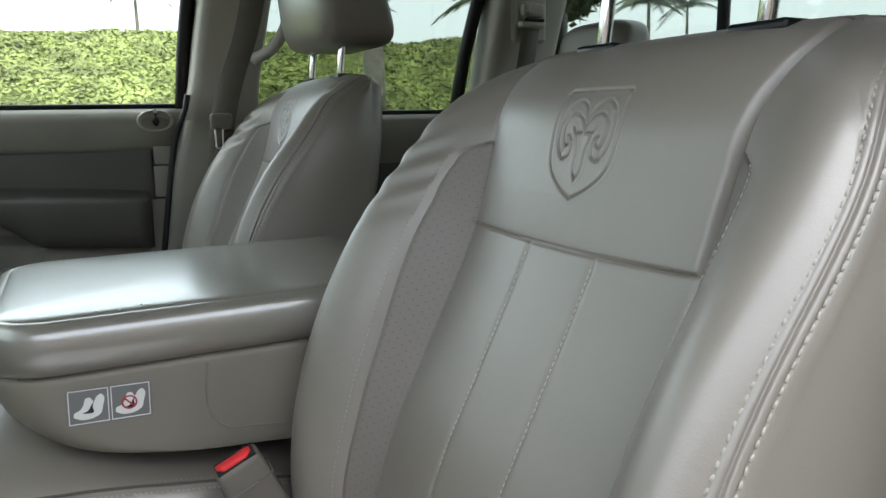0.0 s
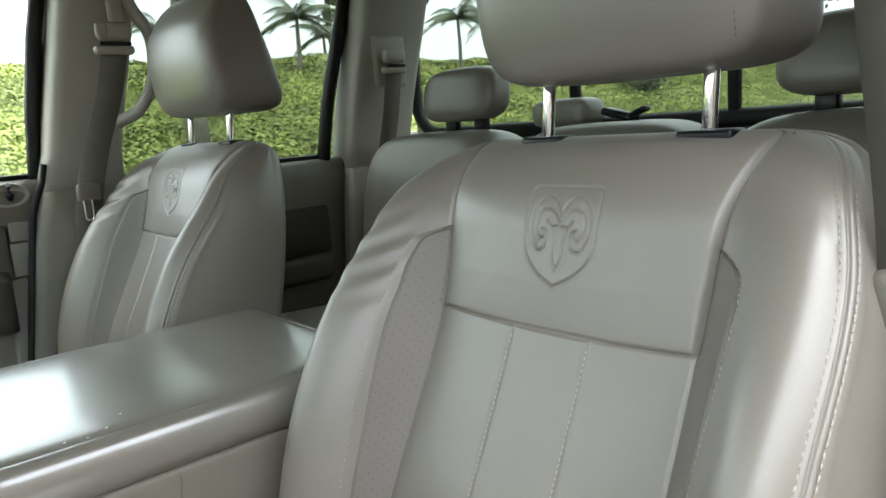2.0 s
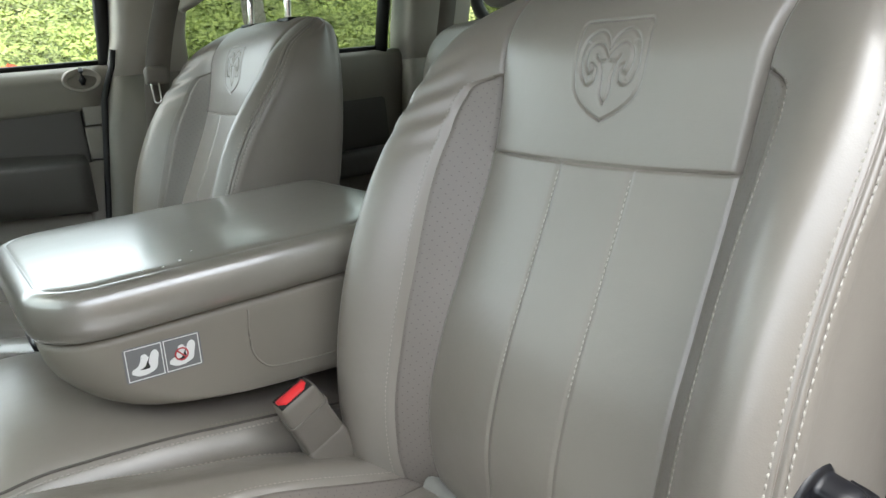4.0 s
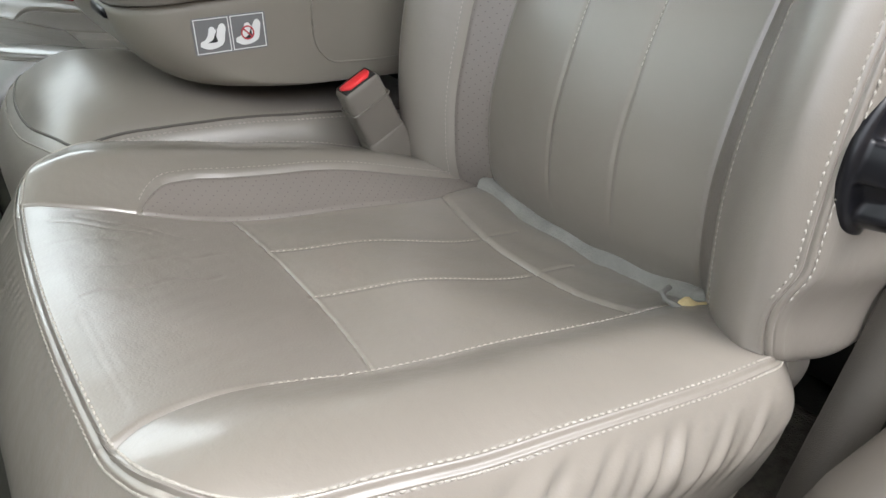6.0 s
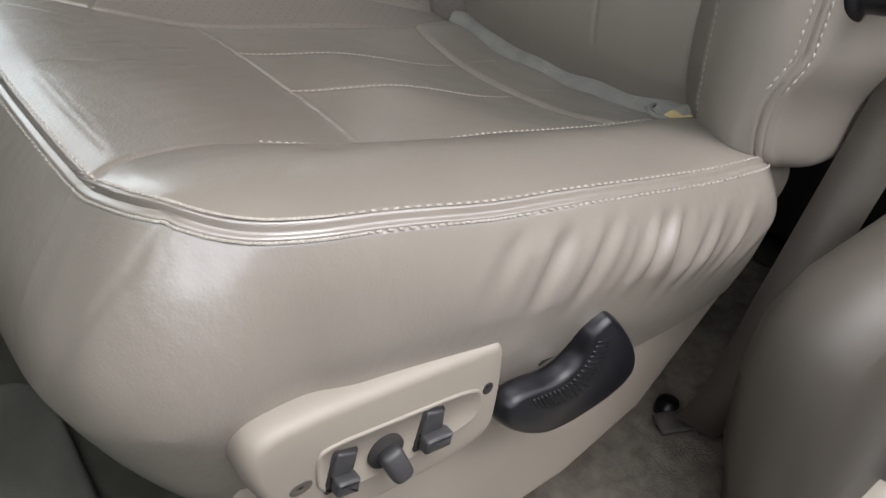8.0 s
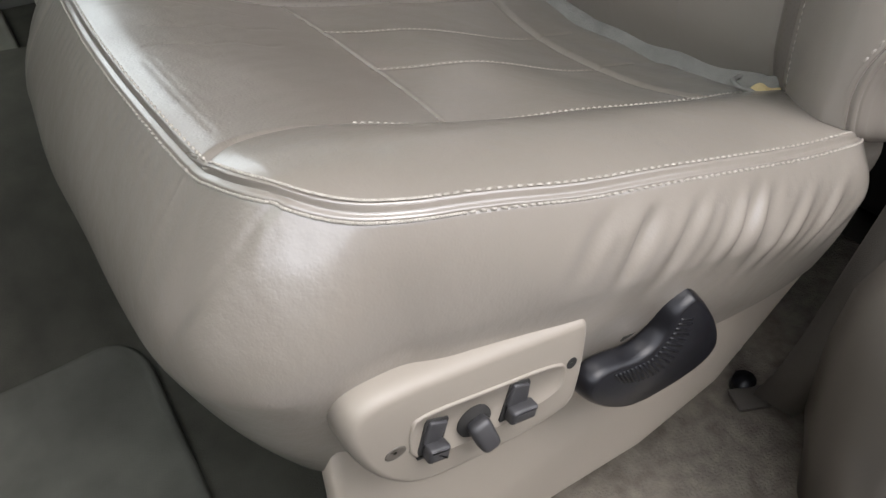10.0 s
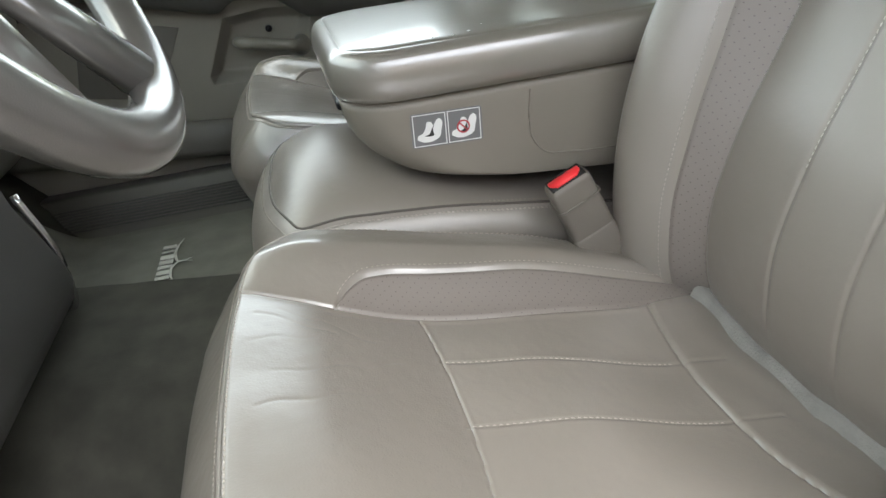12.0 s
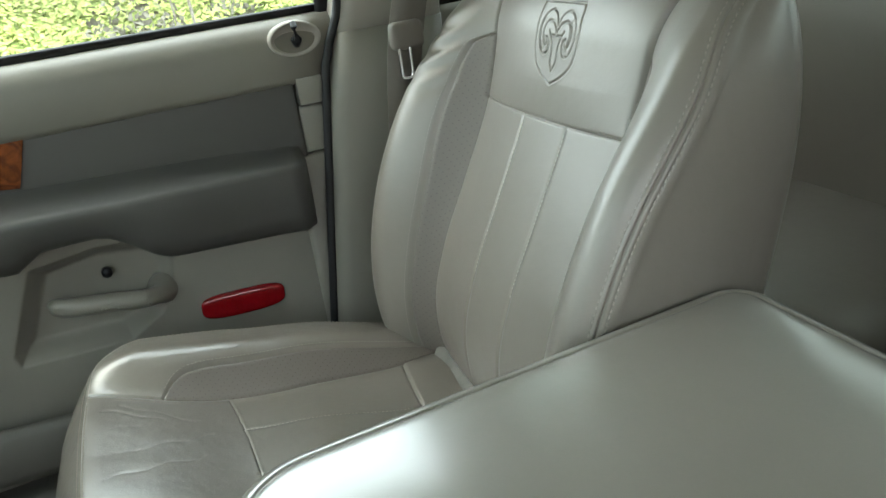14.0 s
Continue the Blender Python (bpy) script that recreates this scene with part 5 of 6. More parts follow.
# recessed pull pocket with its handle
bm = bmesh.new()
tube(bm, [tuple(p) for p in spline([(-0.022, 1.252, 0.461), (-0.012, 1.240, 0.460), (0.05, 1.236, 0.448), (0.10, 1.240, 0.437), (0.118, 1.262, 0.430), (0.122, 1.285, 0.428)], 24)], [0.007, 0.011] + [0.0135] * 18 + [0.017, 0.021, 0.024, 0.026], 14, 0.9, (0, 1, 0))
part("pull_handle", bm, M_DOORLT, door, "taupe studded plastic pull handle")
for k in range(22):
    for j in range(2):
        bm = bmesh.new()
        bmesh.ops.create_icosphere(bm, subdivisions=1, radius=0.0016)
        bmesh.ops.transform(bm, matrix=Matrix.Translation((-0.012 + 0.0052 * k + 0.0026 * j, 1.2242 + 0.0002 * abs(k - 10), 0.463 - 0.00105 * k - 0.008 * j)), verts=bm.verts[:])
        part("stud", bm, M_DOORLT, door)
bm = bmesh.new()
bmesh.ops.create_cone(bm, segments=18, radius1=0.008, radius2=0.007, depth=0.008, cap_ends=True)
bmesh.ops.transform(bm, matrix=Matrix.Translation((0.055, 1.283, 0.474)) @ Matrix.Rotation(radians(90), 4, "X"), verts=bm.verts[:])
part("plug", bm, M_BLACK, door, "black plastic plug")
# speaker panel, red reflector, lock bezel
panel_xz("speaker_grille", [(-0.37, 0.392), (-0.207, 0.363), (-0.13, 0.506), (-0.33, 0.555)], 1.2655, 0.01, M_DOORMD, door, "slate speaker grille", r=0.003)
bm = bmesh.new()
pillow(bm, (0.128, 0.018, 0.040), 0.55, 0.75, 40, 20)
bmesh.ops.transform(bm, matrix=Matrix.Translation((0.226, 1.2655, 0.376)) @ Matrix.Rotation(radians(4), 4, "Y"), verts=bm.verts[:])
part("door_reflector", bm, M_REFLECT, door, "oval red reflector lens")
bm = bmesh.new()
rings = []
for sc, d in ((1.0, 0.012), (1.0, 0.0), (0.97, -0.003), (0.90, -0.004), (0.84, -0.002), (0.72, 0.004), (0.45, 0.007), (0.1, 0.008)):
    rings.append([(0.384 + 0.038 * sc * math.cos(a), 1.256 + d, 0.745 + 0.024 * sc * math.sin(a)) for a in np.linspace(0, 2 * np.pi, 49)[:-1]])
loft(bm, rings)
bezl = part("lock_bezel", bm, M_TRIM, door, "pale oval lock bezel")
bm = bmesh.new()
tube(bm, [(0.384, 1.250, 0.735), (0.384, 1.247, 0.745), (0.384, 1.247, 0.762), (0.384, 1.250, 0.768)], [0.004, 0.008, 0.005, 0.004], 12)
part("lock_button", bm, M_BLACK, bezl, "black lock button")
# lower kick panel with map pocket
bm = bmesh.new()
sweep_x(bm, [(1.30, 0.225), (1.214, 0.225), (1.210, 0.24), (1.220, 0.288), (1.226, 0.300), (1.234, 0.304), (1.241, 0.298), (1.252, 0.270), (1.30, 0.268)], np.linspace(-0.72, 0.335, 8), lambda x: (0, -0.10 * (x + 0.07)))
pocket = part("map_pocket", bm, M_DOORMD, door, "slate grey map pocket along the door")
# ribbed sill between the mat and the door
sill_p = thing("door_sill_passenger", "slate grey ribbed scuff plate along the passenger sill", "sill", kind="structure")
bm = bmesh.new()
sweep_x(bm, [(1.30, 0.05), (1.112, 0.05), (1.112, 0.118), (1.120, 0.128), (1.136, 0.130), (1.200, 0.176), (1.207, 0.192), (1.214, 0.196), (1.228, 0.196), (1.30, 0.19)], np.linspace(-0.74, 0.42, 4))
scuff = part("scuff_plate", bm, M_DOORMD, sill_p)
for k in range(8):
    q = k / 7
    bm = bmesh.new()
    rbox(bm, (0.70, 0.0045, 0.004), (-0.37, 1.146 + 0.046 * q, 0.1385 + 0.033 * q), 0.0015, 1, Matrix.Rotation(radians(36), 4, "X"))
    part("rib", bm, M_DOORDK, scuff)
# outer door skin and glass
bm = bmesh.new()
rbox(bm, (1.17, 0.03, 0.80), (-0.145, 1.355, 0.36), 0.01, 2)
part("outer_skin", bm, M_PAINT, door)

win1 = thing("window_1", "clear front passenger window glass in black rubber frame", "window", kind="structure")
bm = bmesh.new()
rbox(bm, (1.20, 0.005, 0.50), (-0.12, 1.330, 1.01), 0.0)
g = part("pane", bm, M_GLASS, win1, "clear window pane", smooth=False)
g.visible_shadow = False
bm = bmesh.new()
tube(bm, [(0.446, 1.305, 0.76), (0.460, 1.295, 0.90), (0.480, 1.270, 1.05), (0.52, 1.235, 1.25)], 0.020, 8, 0.7)
part("frame", bm, M_RUBBER, win1, "black rubber window frame")
bm = bmesh.new()
tube(bm, [(-0.72, 1.305, 0.77), (-0.60, 1.29, 0.95), (-0.40, 1.25, 1.22)], 0.024, 8)
part("frame", bm, M_RUBBER, win1)

# B pillar


def pillar(name, foot, head, wx, lean_y, mat_low, mat_up, z_split, label, z0, z1):
    ob = thing(name, label, "pillar", kind="structure")
    for nm, za, zb, mat, d in (("lower_trim", z0, z_split, mat_low, 0.0), ("upper_trim", z_split - 0.01, z1, mat_up, 0.006)):
        bm = bmesh.new()
        rings = []
        for z in np.linspace(za, zb, 8):
            k = (z - z0) / (z1 - z0)
            cx = foot + (head - foot) * k
            y = lean_y(z) + d
            w = wx(z) - d * 0.5
            rings.append([(cx - w / 2, y + 0.10, z), (cx - w / 2, y + 0.02, z), (cx - w / 2 + 0.008, y + 0.006, z), (cx - w / 2 + 0.024, y, z), (cx + w / 2 - 0.024, y, z), (cx + w / 2 - 0.008, y + 0.006, z), (cx + w / 2, y + 0.02, z), (cx + w / 2, y + 0.10, z)])
        loft(bm, rings)
        part(nm, bm, mat, ob)
    return ob


by = lambda z: 1.225 - 0.10 * float(ramp(np.array(z), 0.72, 1.3))
pil_b = pillar("pillar_b", 0.405, 0.615, lambda z: 0.190 - 0.038 * float(ramp(np.array(z), 0.70, 0.78)), by, M_DOORLT, M_TRIM, 0.745, "taupe pillar trim between the passenger doors", 0.02, 1.32)
# a black strip stands in for the dark gap between door and pillar
bm = bmesh.new()
tube(bm, [(0.405 + 0.21 * (z - 0.02) / 1.30 - (0.190 - 0.038 * float(ramp(np.array(z), 0.70, 0.78))) / 2 - 0.003, by(z) + 0.020, z) for z in np.linspace(0.04, 0.80, 24)], 0.0065, 8, 1.0, (0, 1, 0))
part("gap_strip", bm, M_RUBBER, pil_b, "black strip for the shaded gap beside the door")
cy = lambda z: 1.215 - 0.10 * float(ramp(np.array(z), 0.72, 1.3))
pil_c = pillar("pillar_c", 1.22, 1.34, lambda z: 0.21, cy, M_DOORLT, M_TRIM, 0.720, "taupe rear pillar trim with belt slot", 0.02, 1.32)

# rear door and its window
rdoor = thing("door_2", "closed rear passenger door with taupe trim and dark insert", "door", kind="structure")
bm = bmesh.new()
sweep_x(bm, [(1.345, 0.06), (1.345, 0.748), (1.30, 0.752), (1.275, 0.748), (1.262, 0.735), (1.256, 0.70), (1.262, 0.652), (1.27, 0.06)], np.linspace(0.56, 1.19, 5))
part("door_trim", bm, M_DOORLT, rdoor)
panel_xz("dark_insert", outline(0.60, 1.12, 0.50, 0.635, 0.015, 5), 1.262, 0.02, M_DOORDK, rdoor, "dark slate insert")
bm = bmesh.new()
rbox(bm, (0.48, 0.05, 0.07), (0.86, 1.245, 0.47), 0.02, 3)
part("armrest", bm, M_DOORDK, rdoor, "dark slate armrest")
win2 = thing("window_2", "tinted rear passenger window glass in black rubber frame", "window", kind="structure")
bm = bmesh.new()
rbox(bm, (0.66, 0.005, 0.50), (0.90, 1.330, 1.0), 0.0)
g = part("pane", bm, M_PRIVACY, win2, "tinted window pane", smooth=False)
for pts in ([(0.585, 1.29, 0.75), (0.600, 1.285, 0.90), (0.63, 1.26, 1.06), (0.68, 1.22, 1.26)], [(1.135, 1.29, 0.745), (1.165, 1.285, 0.90), (1.205, 1.25, 1.10), (1.23, 1.22, 1.26)]):
    bm = bmesh.new()
    tube(bm, pts, 0.022, 8, 0.8)
    part("frame", bm, M_RUBBER, win2, "black rubber window frame")
bm = bmesh.new()
sweep_x(bm, [(1.290, 0.745), (1.290, 0.760), (1.315, 0.762), (1.322, 0.745)], [0.57, 1.16])
part("seal", bm, M_RUBBER, win2)

# seat belts
def belt(name, pts, width, label, across=(1, 0, 0), web=M_BELT):
    ob = thing(name, label, "seat belt", "seat belts")
    P = spline(pts, 40)
    a = np.array(across, float) * width / 2
    nrm = np.cross(np.gradient(P, axis=0), a)
    nrm /= np.linalg.norm(nrm, axis=1)[:, None]
    V = np.concatenate([P - a + nrm * 0.0008, P + a + nrm * 0.0008, P + a - nrm * 0.0008, P - a - nrm * 0.0008], 1).reshape(-1, 3)
    F = []
    for i in range(39):
        for k in range(4):
            F.append((i * 4 + k, i * 4 + (k + 1) % 4, i * 4 + 4 + (k + 1) % 4, i * 4 + 4 + k))
    raw("webbing", V, F, web, ob, "taupe woven webbing")
    return ob


belt_p = belt("seat_belt", [(0.585, 1.118, 1.015), (0.560, 1.118, 0.92), (0.525, 1.130, 0.82), (0.505, 1.140, 0.74), (0.495, 1.17, 0.60), (0.49, 1.19, 0.40), (0.49, 1.19, 0.12)], 0.050, "taupe front passenger belt hanging on the pillar")


def guide(parent, at, s=1.0, turn=0):
    """A belt guide: a rounded cover with a push button, and a slotted lip through which the webbing runs."""
    m = Matrix.Translation(at) @ Matrix.Rotation(radians(turn), 4, "Y")
    for name, size, place, r, mat, label in (("guide_cover", (0.066 * s, 0.030, 0.036 * s), (0.004, -0.002, 0.010 * s), 0.012 * s, M_TRIM, "taupe plastic belt guide"),
                                             ("guide_lip", (0.076 * s, 0.022, 0.018 * s), (0, -0.004, -0.026 * s), 0.008 * s, M_TRIM, "slotted taupe plastic lip"),
                                             ("slot", (0.058 * s, 0.008, 0.007 * s), (0.002, -0.013, -0.0145 * s), 0.002, M_SHADOW, "dark belt slot"),
                                             ("button", (0.022 * s, 0.014, 0.024 * s), (-0.022 * s, -0.014, 0.012 * s), 0.006, M_TRIM, "taupe push button")):
        bm = bmesh.new()
        rbox(bm, size, place, r, 4)
        bmesh.ops.transform(bm, matrix=m, verts=bm.verts[:])
        part(name, bm, mat, parent, label)


guide(belt_p, (0.582, 1.118, 1.035))
bm = bmesh.new()
rbox(bm, (0.030, 0.022, 0.05), (0.598, 1.125, 1.085), 0.008, 3)
part("height_slider", bm, M_TRIM, belt_p, "taupe height slider")
bm = bmesh.new()
rbox(bm, (0.046, 0.020, 0.036), (0.499, 1.125, 0.741), 0.008, 3)
part("tongue_body", bm, M_BELT, belt_p, "taupe tongue body")
bm = bmesh.new()
tube(bm, [(x, 1.118, z) for x, z in outline(0.484, 0.499, 0.688, 0.733, 0.005, 4)], 0.0024, 6, 0.6, (0, 1, 0), True)
part("tongue", bm, M_CHROME, belt_p, "steel tongue")
belt_r = belt("seat_belt", [(1.25, 1.098, 0.955), (1.235, 1.105, 0.85), (1.215, 1.115, 0.74), (1.19, 1.10, 0.62), (1.17, 1.07, 0.50)], 0.050, "taupe rear passenger belt beside the rear seat")
guide(belt_r, (1.25, 1.100, 0.985), 0.95)
bm = bmesh.new()
rbox(bm, (0.10, 0.02, 0.13), (1.262, 1.128, 0.985), 0.012, 3)
part("guide_plate", bm, M_TRIM, belt_r, "taupe recessed plate")
# grab handle on the B pillar
grab = thing("grab_handle", "taupe curved grab handle on the pillar", "handle")
bm = bmesh.new()
tube(bm, [tuple(p) for p in spline([(0.620, 1.150, 1.14), (0.634, 1.125, 1.083), (0.653, 1.115, 1.045), (0.656, 1.112, 0.997), (0.641, 1.118, 0.931), (0.616, 1.130, 0.892), (0.585, 1.165, 0.872)], 30)], 0.012, 12, 1.3, (0, 1, 0))
part("grip", bm, M_TRIM, grab)

# ---- rear of the cab ----
RX = 1.43
wall_r = thing("wall_rear", "taupe rear cab wall under the back window", "wall", kind="structure")
bm = bmesh.new()
rbox(bm, (0.03, 1.72, 0.82), (RX + 0.02, 0.45, 0.39), 0.0)
part("wall_panel", bm, M_DOORLT, wall_r)
bm = bmesh.new()
rbox(bm, (0.03, 1.72, 0.12), (RX - 0.02, 0.45, 1.27), 0.0)
part("header", bm, M_TRIM, wall_r)
win3 = thing("window_3", "sliding rear cab window with dark frames", "window", kind="structure")
for a, b in ((-0.30, 0.28), (0.30, 0.655), (0.675, 1.24)):
    bm = bmesh.new()
    rbox(bm, (0.005, b - a, 0.44), (RX, (a + b) / 2, 1.0), 0.0)
    part("pane", bm, M_PRIVACY, win3, "tinted window pane", smooth=False)
for y in (0.288, 0.665):
    bm = bmesh.new()
    rbox(bm, (0.02, 0.022, 0.44), (RX, y, 1.0), 0.003, 1)
    part("mullion", bm, M_RUBBER, win3, "black window mullion")
bm = bmesh.new()
tube(bm, [(RX, y, z) for y, z in outline(-0.30, 1.235, 0.79, 1.235, 0.09, 6)], 0.018, 8, 1.0, (1, 0, 0), True)
part("frame", bm, M_RUBBER, win3, "black rubber window frame")

bench = thing("rear_bench_seat", "taupe leather rear bench seat", "car seat")
for y0, y1 in ((-0.26, 0.205), (0.215, 0.64), (0.65, 1.16)):
    bm = bmesh.new()

    def bshape(x, y, z):
        return (x + 0.16 * (z + 0.2) * 0.9, y, z - 0.02 * abs(y / 0.25) ** 4 * (z > 0.1))
    pillow(bm, (0.17, y1 - y0, 0.46), 0.42, 0.36, 56, 36, bshape)
    bmesh.ops.transform(bm, matrix=Matrix.Translation((1.185, (y0 + y1) / 2, 0.570)), verts=bm.verts[:])
    part("backrest", bm, M_LEATHER, bench)
for y0, y1 in ((-0.26, 0.205), (0.215, 0.64), (0.65, 1.16)):
    bm = bmesh.new()
    pillow(bm, (0.50, y1 - y0, 0.17), 0.6, 0.4, 56, 26, lambda x, y, z: (x, y, z + 0.05 * (-x)))
    bmesh.ops.transform(bm, matrix=Matrix.Translation((0.965, (y0 + y1) / 2, 0.335)), verts=bm.verts[:])
    part("seat_cushion", bm, M_LEATHER, bench)
bm = bmesh.new()
rbox(bm, (0.40, 1.40, 0.26), (0.98, 0.45, 0.14), 0.02, 2)
part("seat_base", bm, M_SHADOW, bench, "dark seat base")
for y in (0.885, 0.018):
    bm = bmesh.new()
    pillow(bm, (0.095, 0.245, 0.125), 0.55, 0.5, 48, 28, lambda x, y, z: (x + 0.15 * z, y * (1 - 0.6 * max(z, 0)), z))
    bmesh.ops.transform(bm, matrix=Matrix.Translation((1.295, y, 0.882)), verts=bm.verts[:])
    rh = part("head_restraint", bm, M_LEATHER, bench)
    for d in (-0.05, 0.05):
        bm = bmesh.new()
        rbox(bm, (0.022, 0.036, 0.04), (1.295, y + d, 0.808), 0.004, 2)
        part("collar", bm, M_BLACK, rh, "black plastic guide collar")
bm = bmesh.new()
pillow(bm, (0.09, 0.15, 0.06), 0.5, 0.5, 32, 18)
bmesh.ops.transform(bm, matrix=Matrix.Translation((1.32, 0.60, 0.822)), verts=bm.verts[:])
part("center_bolster", bm, M_LEATHER, bench)
rb = thing("belt_buckle", "black belt latch lying on the rear seat back", "buckle")
bm = bmesh.new()
rbox(bm, (0.03, 0.075, 0.016), (1.30, 0.455, 0.812), 0.005, 2, Matrix.Rotation(radians(14), 4, "X"))
part("latch_body", bm, M_BLACK, rb)
bm = bmesh.new()
rbox(bm, (0.022, 0.04, 0.010), (1.29, 0.405, 0.815), 0.003, 2, Matrix.Rotation(radians(-20), 4, "X"))
part("latch_tongue", bm, M_BLACK, rb)

# ---- shell: roof, front, driver side ----
roof = tagged(sheet("ceiling", lambda x, y: 1.30 + 0.04 * np.cos((x - 0.4) * 1.4) - 0.05 * ((y - 0.45) / 0.85) ** 2, np.linspace(-0.42, 1.50, 16), np.linspace(-0.40, 1.31, 14), M_HEADLINER, thick=0.04), "pale cloth headliner", "ceiling", kind="structure")
wall_f = thing("wall_front", "dark firewall under the windscreen", "wall", kind="structure")
bm = bmesh.new()
rbox(bm, (0.05, 1.72, 0.75), (-0.86, 0.45, 0.35), 0.0)
part("firewall", bm, M_SHADOW, wall_f)
win4 = thing("window_4", "clear raked windscreen glass", "window", kind="structure")
bm = bmesh.new()
rbox(bm, (0.006, 1.55, 0.78), (-0.68, 0.45, 1.02), 0.0, 1, Matrix.Rotation(radians(45), 4, "Y"))
g = part("pane", bm, M_SCREEN, win4, smooth=False)
for y in (-0.36, 1.27):
    bm = bmesh.new()
    tube(bm, [(-0.95, y, 0.73), (-0.40, y + (0.03 if y < 0 else -0.03), 1.30)], 0.035, 10)
    part("post", bm, M_TRIM, win4, "taupe windscreen post")

dash = thing("dashboard", "taupe and slate dashboard under the windscreen", "dashboard")
bm = bmesh.new()
prof = [tuple(p) for p in spline([(-0.88, 0.26), (-0.58, 0.26), (-0.48, 0.33), (-0.44, 0.50), (-0.43, 0.66), (-0.48, 0.74), (-0.60, 0.775), (-0.88, 0.79), (-0.88, 0.26)], 50)[:-1]]
extrude_xz(bm, prof, -0.33, 1.255, 0.02, 3)
part("dash_body", bm, M_DOORLT, dash)
bm = bmesh.new()
prof = [tuple(p) for p in spline([(-0.56, 0.26), (-0.33, 0.20), (-0.285, 0.24), (-0.32, 0.40), (-0.37, 0.62), (-0.46, 0.64), (-0.56, 0.26)], 40)[:-1]]
extrude_xz(bm, prof, -0.32, 0.60, 0.012, 3)
low_d = part("knee_panel", bm, M_DOORDK, dash, "dark slate knee panel")
bm = bmesh.new()
tube(bm, [tuple(p) for p in spline([(-0.315, 0.604, 0.40), (-0.288, 0.606, 0.28), (-0.300, 0.606, 0.215), (-0.36, 0.604, 0.225)], 20)], 0.006, 8)
part("bright_edge", bm, M_CHROME, dash, "bright trim strip")

# steering wheel
wheel = thing("steering_wheel", "silver-grey leather steering wheel with thick rim", "steering wheel")
WC, WR, WT = Vector((-0.084, 0.020, 0.762)), 0.1875, 26.4
wm = Matrix.Translation(WC) @ Matrix.Rotation(radians(90 - WT), 4, "Y")
bm = bmesh.new()
tube(bm, [(WR * math.cos(a), WR * math.sin(a), 0) for a in np.linspace(0, 2 * np.pi, 97)[:-1]], 0.0185, 18, 0.85, (0, 0, 1), True)
bmesh.ops.transform(bm, matrix=wm, verts=bm.verts[:])
part("rim", bm, M_WHEEL, wheel)
bm = bmesh.new()
pillow(bm, (0.15, 0.17, 0.07), 0.6, 0.6, 40, 20)
bmesh.ops.transform(bm, matrix=wm @ Matrix.Translation((0, 0, 0.025 * -1)), verts=bm.verts[:])
part("hub", bm, M_WHEEL, wheel, "grey padded wheel hub")
for ang in (20, 160, 215, 325):
    bm = bmesh.new()
    a = radians(ang)
    tube(bm, [(0.05 * math.cos(a), 0.05 * math.sin(a), -0.02), (0.11 * math.cos(a), 0.11 * math.sin(a), -0.012), (0.175 * math.cos(a), 0.175 * math.sin(a), 0)], [0.030, 0.022, 0.026], 14, 0.5, (0, 0, 1))
    bmesh.ops.transform(bm, matrix=wm, verts=bm.verts[:])
    part("spoke", bm, M_WHEEL, wheel)
bm = bmesh.new()
tube(bm, [tuple(wm @ Vector((0, 0, -0.03))), tuple(wm @ Vector((0, 0, -0.36)))], 0.035, 14)
part("column", bm, M_BLACK, wheel, "black steering column")

# driver side: sill, pillar, belt, rear door shell
sill = thing("door_sill", "taupe plastic sill under the open driver door", "sill", kind="structure")
bm = bmesh.new()
rbox(bm, (1.30, 0.06, 0.05), (-0.10, -0.365, -0.035), 0.012, 3)
part("sill_plate", bm, M_PLASTIC, sill)
pil_d = thing("pillar_b_driver", "taupe plastic pillar trim beside the driver seat", "pillar", kind="structure")
bm = bmesh.new()
rings = []
for z, x0, y in ((-0.03, 0.375, -0.300), (0.06, 0.357, -0.294), (0.12, 0.337, -0.291), (0.20, 0.327, -0.290), (0.245, 0.335, -0.291), (0.272, 0.362, -0.297), (0.282, 0.42, -0.305)):
    rings.append([(x0, y - 0.07, z), (x0, y - 0.02, z), (x0 + 0.02, y, z), (0.62, y, z), (0.62, y - 0.07, z)])
loft(bm, rings)
# lower trim's shadow is painted in by the darkened plastic
part("lower_trim", bm, M_PILLAR_SHADED, pil_d)
bm = bmesh.new()
rings = []
for z, x0, y in ((0.0, 0.56, -0.31), (0.4, 0.57, -0.315), (0.75, 0.59, -0.30), (1.0, 0.62, -0.27), (1.31, 0.68, -0.22)):
    rings.append([(x0, y - 0.07, z), (x0, y - 0.02, z), (x0 + 0.02, y, z), (x0 + 0.14, y, z), (x0 + 0.16, y - 0.07, z)])
loft(bm, rings)
part("upper_trim", bm, M_TRIM, pil_d)
# same taupe belt as the passenger's, coloured as it looks in shadow
belt_d = belt("seat_belt", [(0.540, -0.247, 1.05), (0.554, -0.253, 0.87), (0.573, -0.260, 0.75), (0.566, -0.270, 0.60), (0.535, -0.272, 0.42), (0.492, -0.262, 0.25), (0.462, -0.259, 0.17), (0.442, -0.256, 0.105), (0.430, -0.248, 0.05), (0.436, -0.234, 0.010)], 0.042, "taupe driver belt running down to the floor", (-0.28, 0.93, 0.10), M_BELT_SHADED)
bm = bmesh.new()
rbox(bm, (0.022, 0.050, 0.040), (0.574, -0.262, 0.700), 0.008, 3, Matrix.Rotation(radians(16), 4, "Z"))
part("tongue_body", bm, M_BELT, belt_d, "taupe tongue body")
bm = bmesh.new()
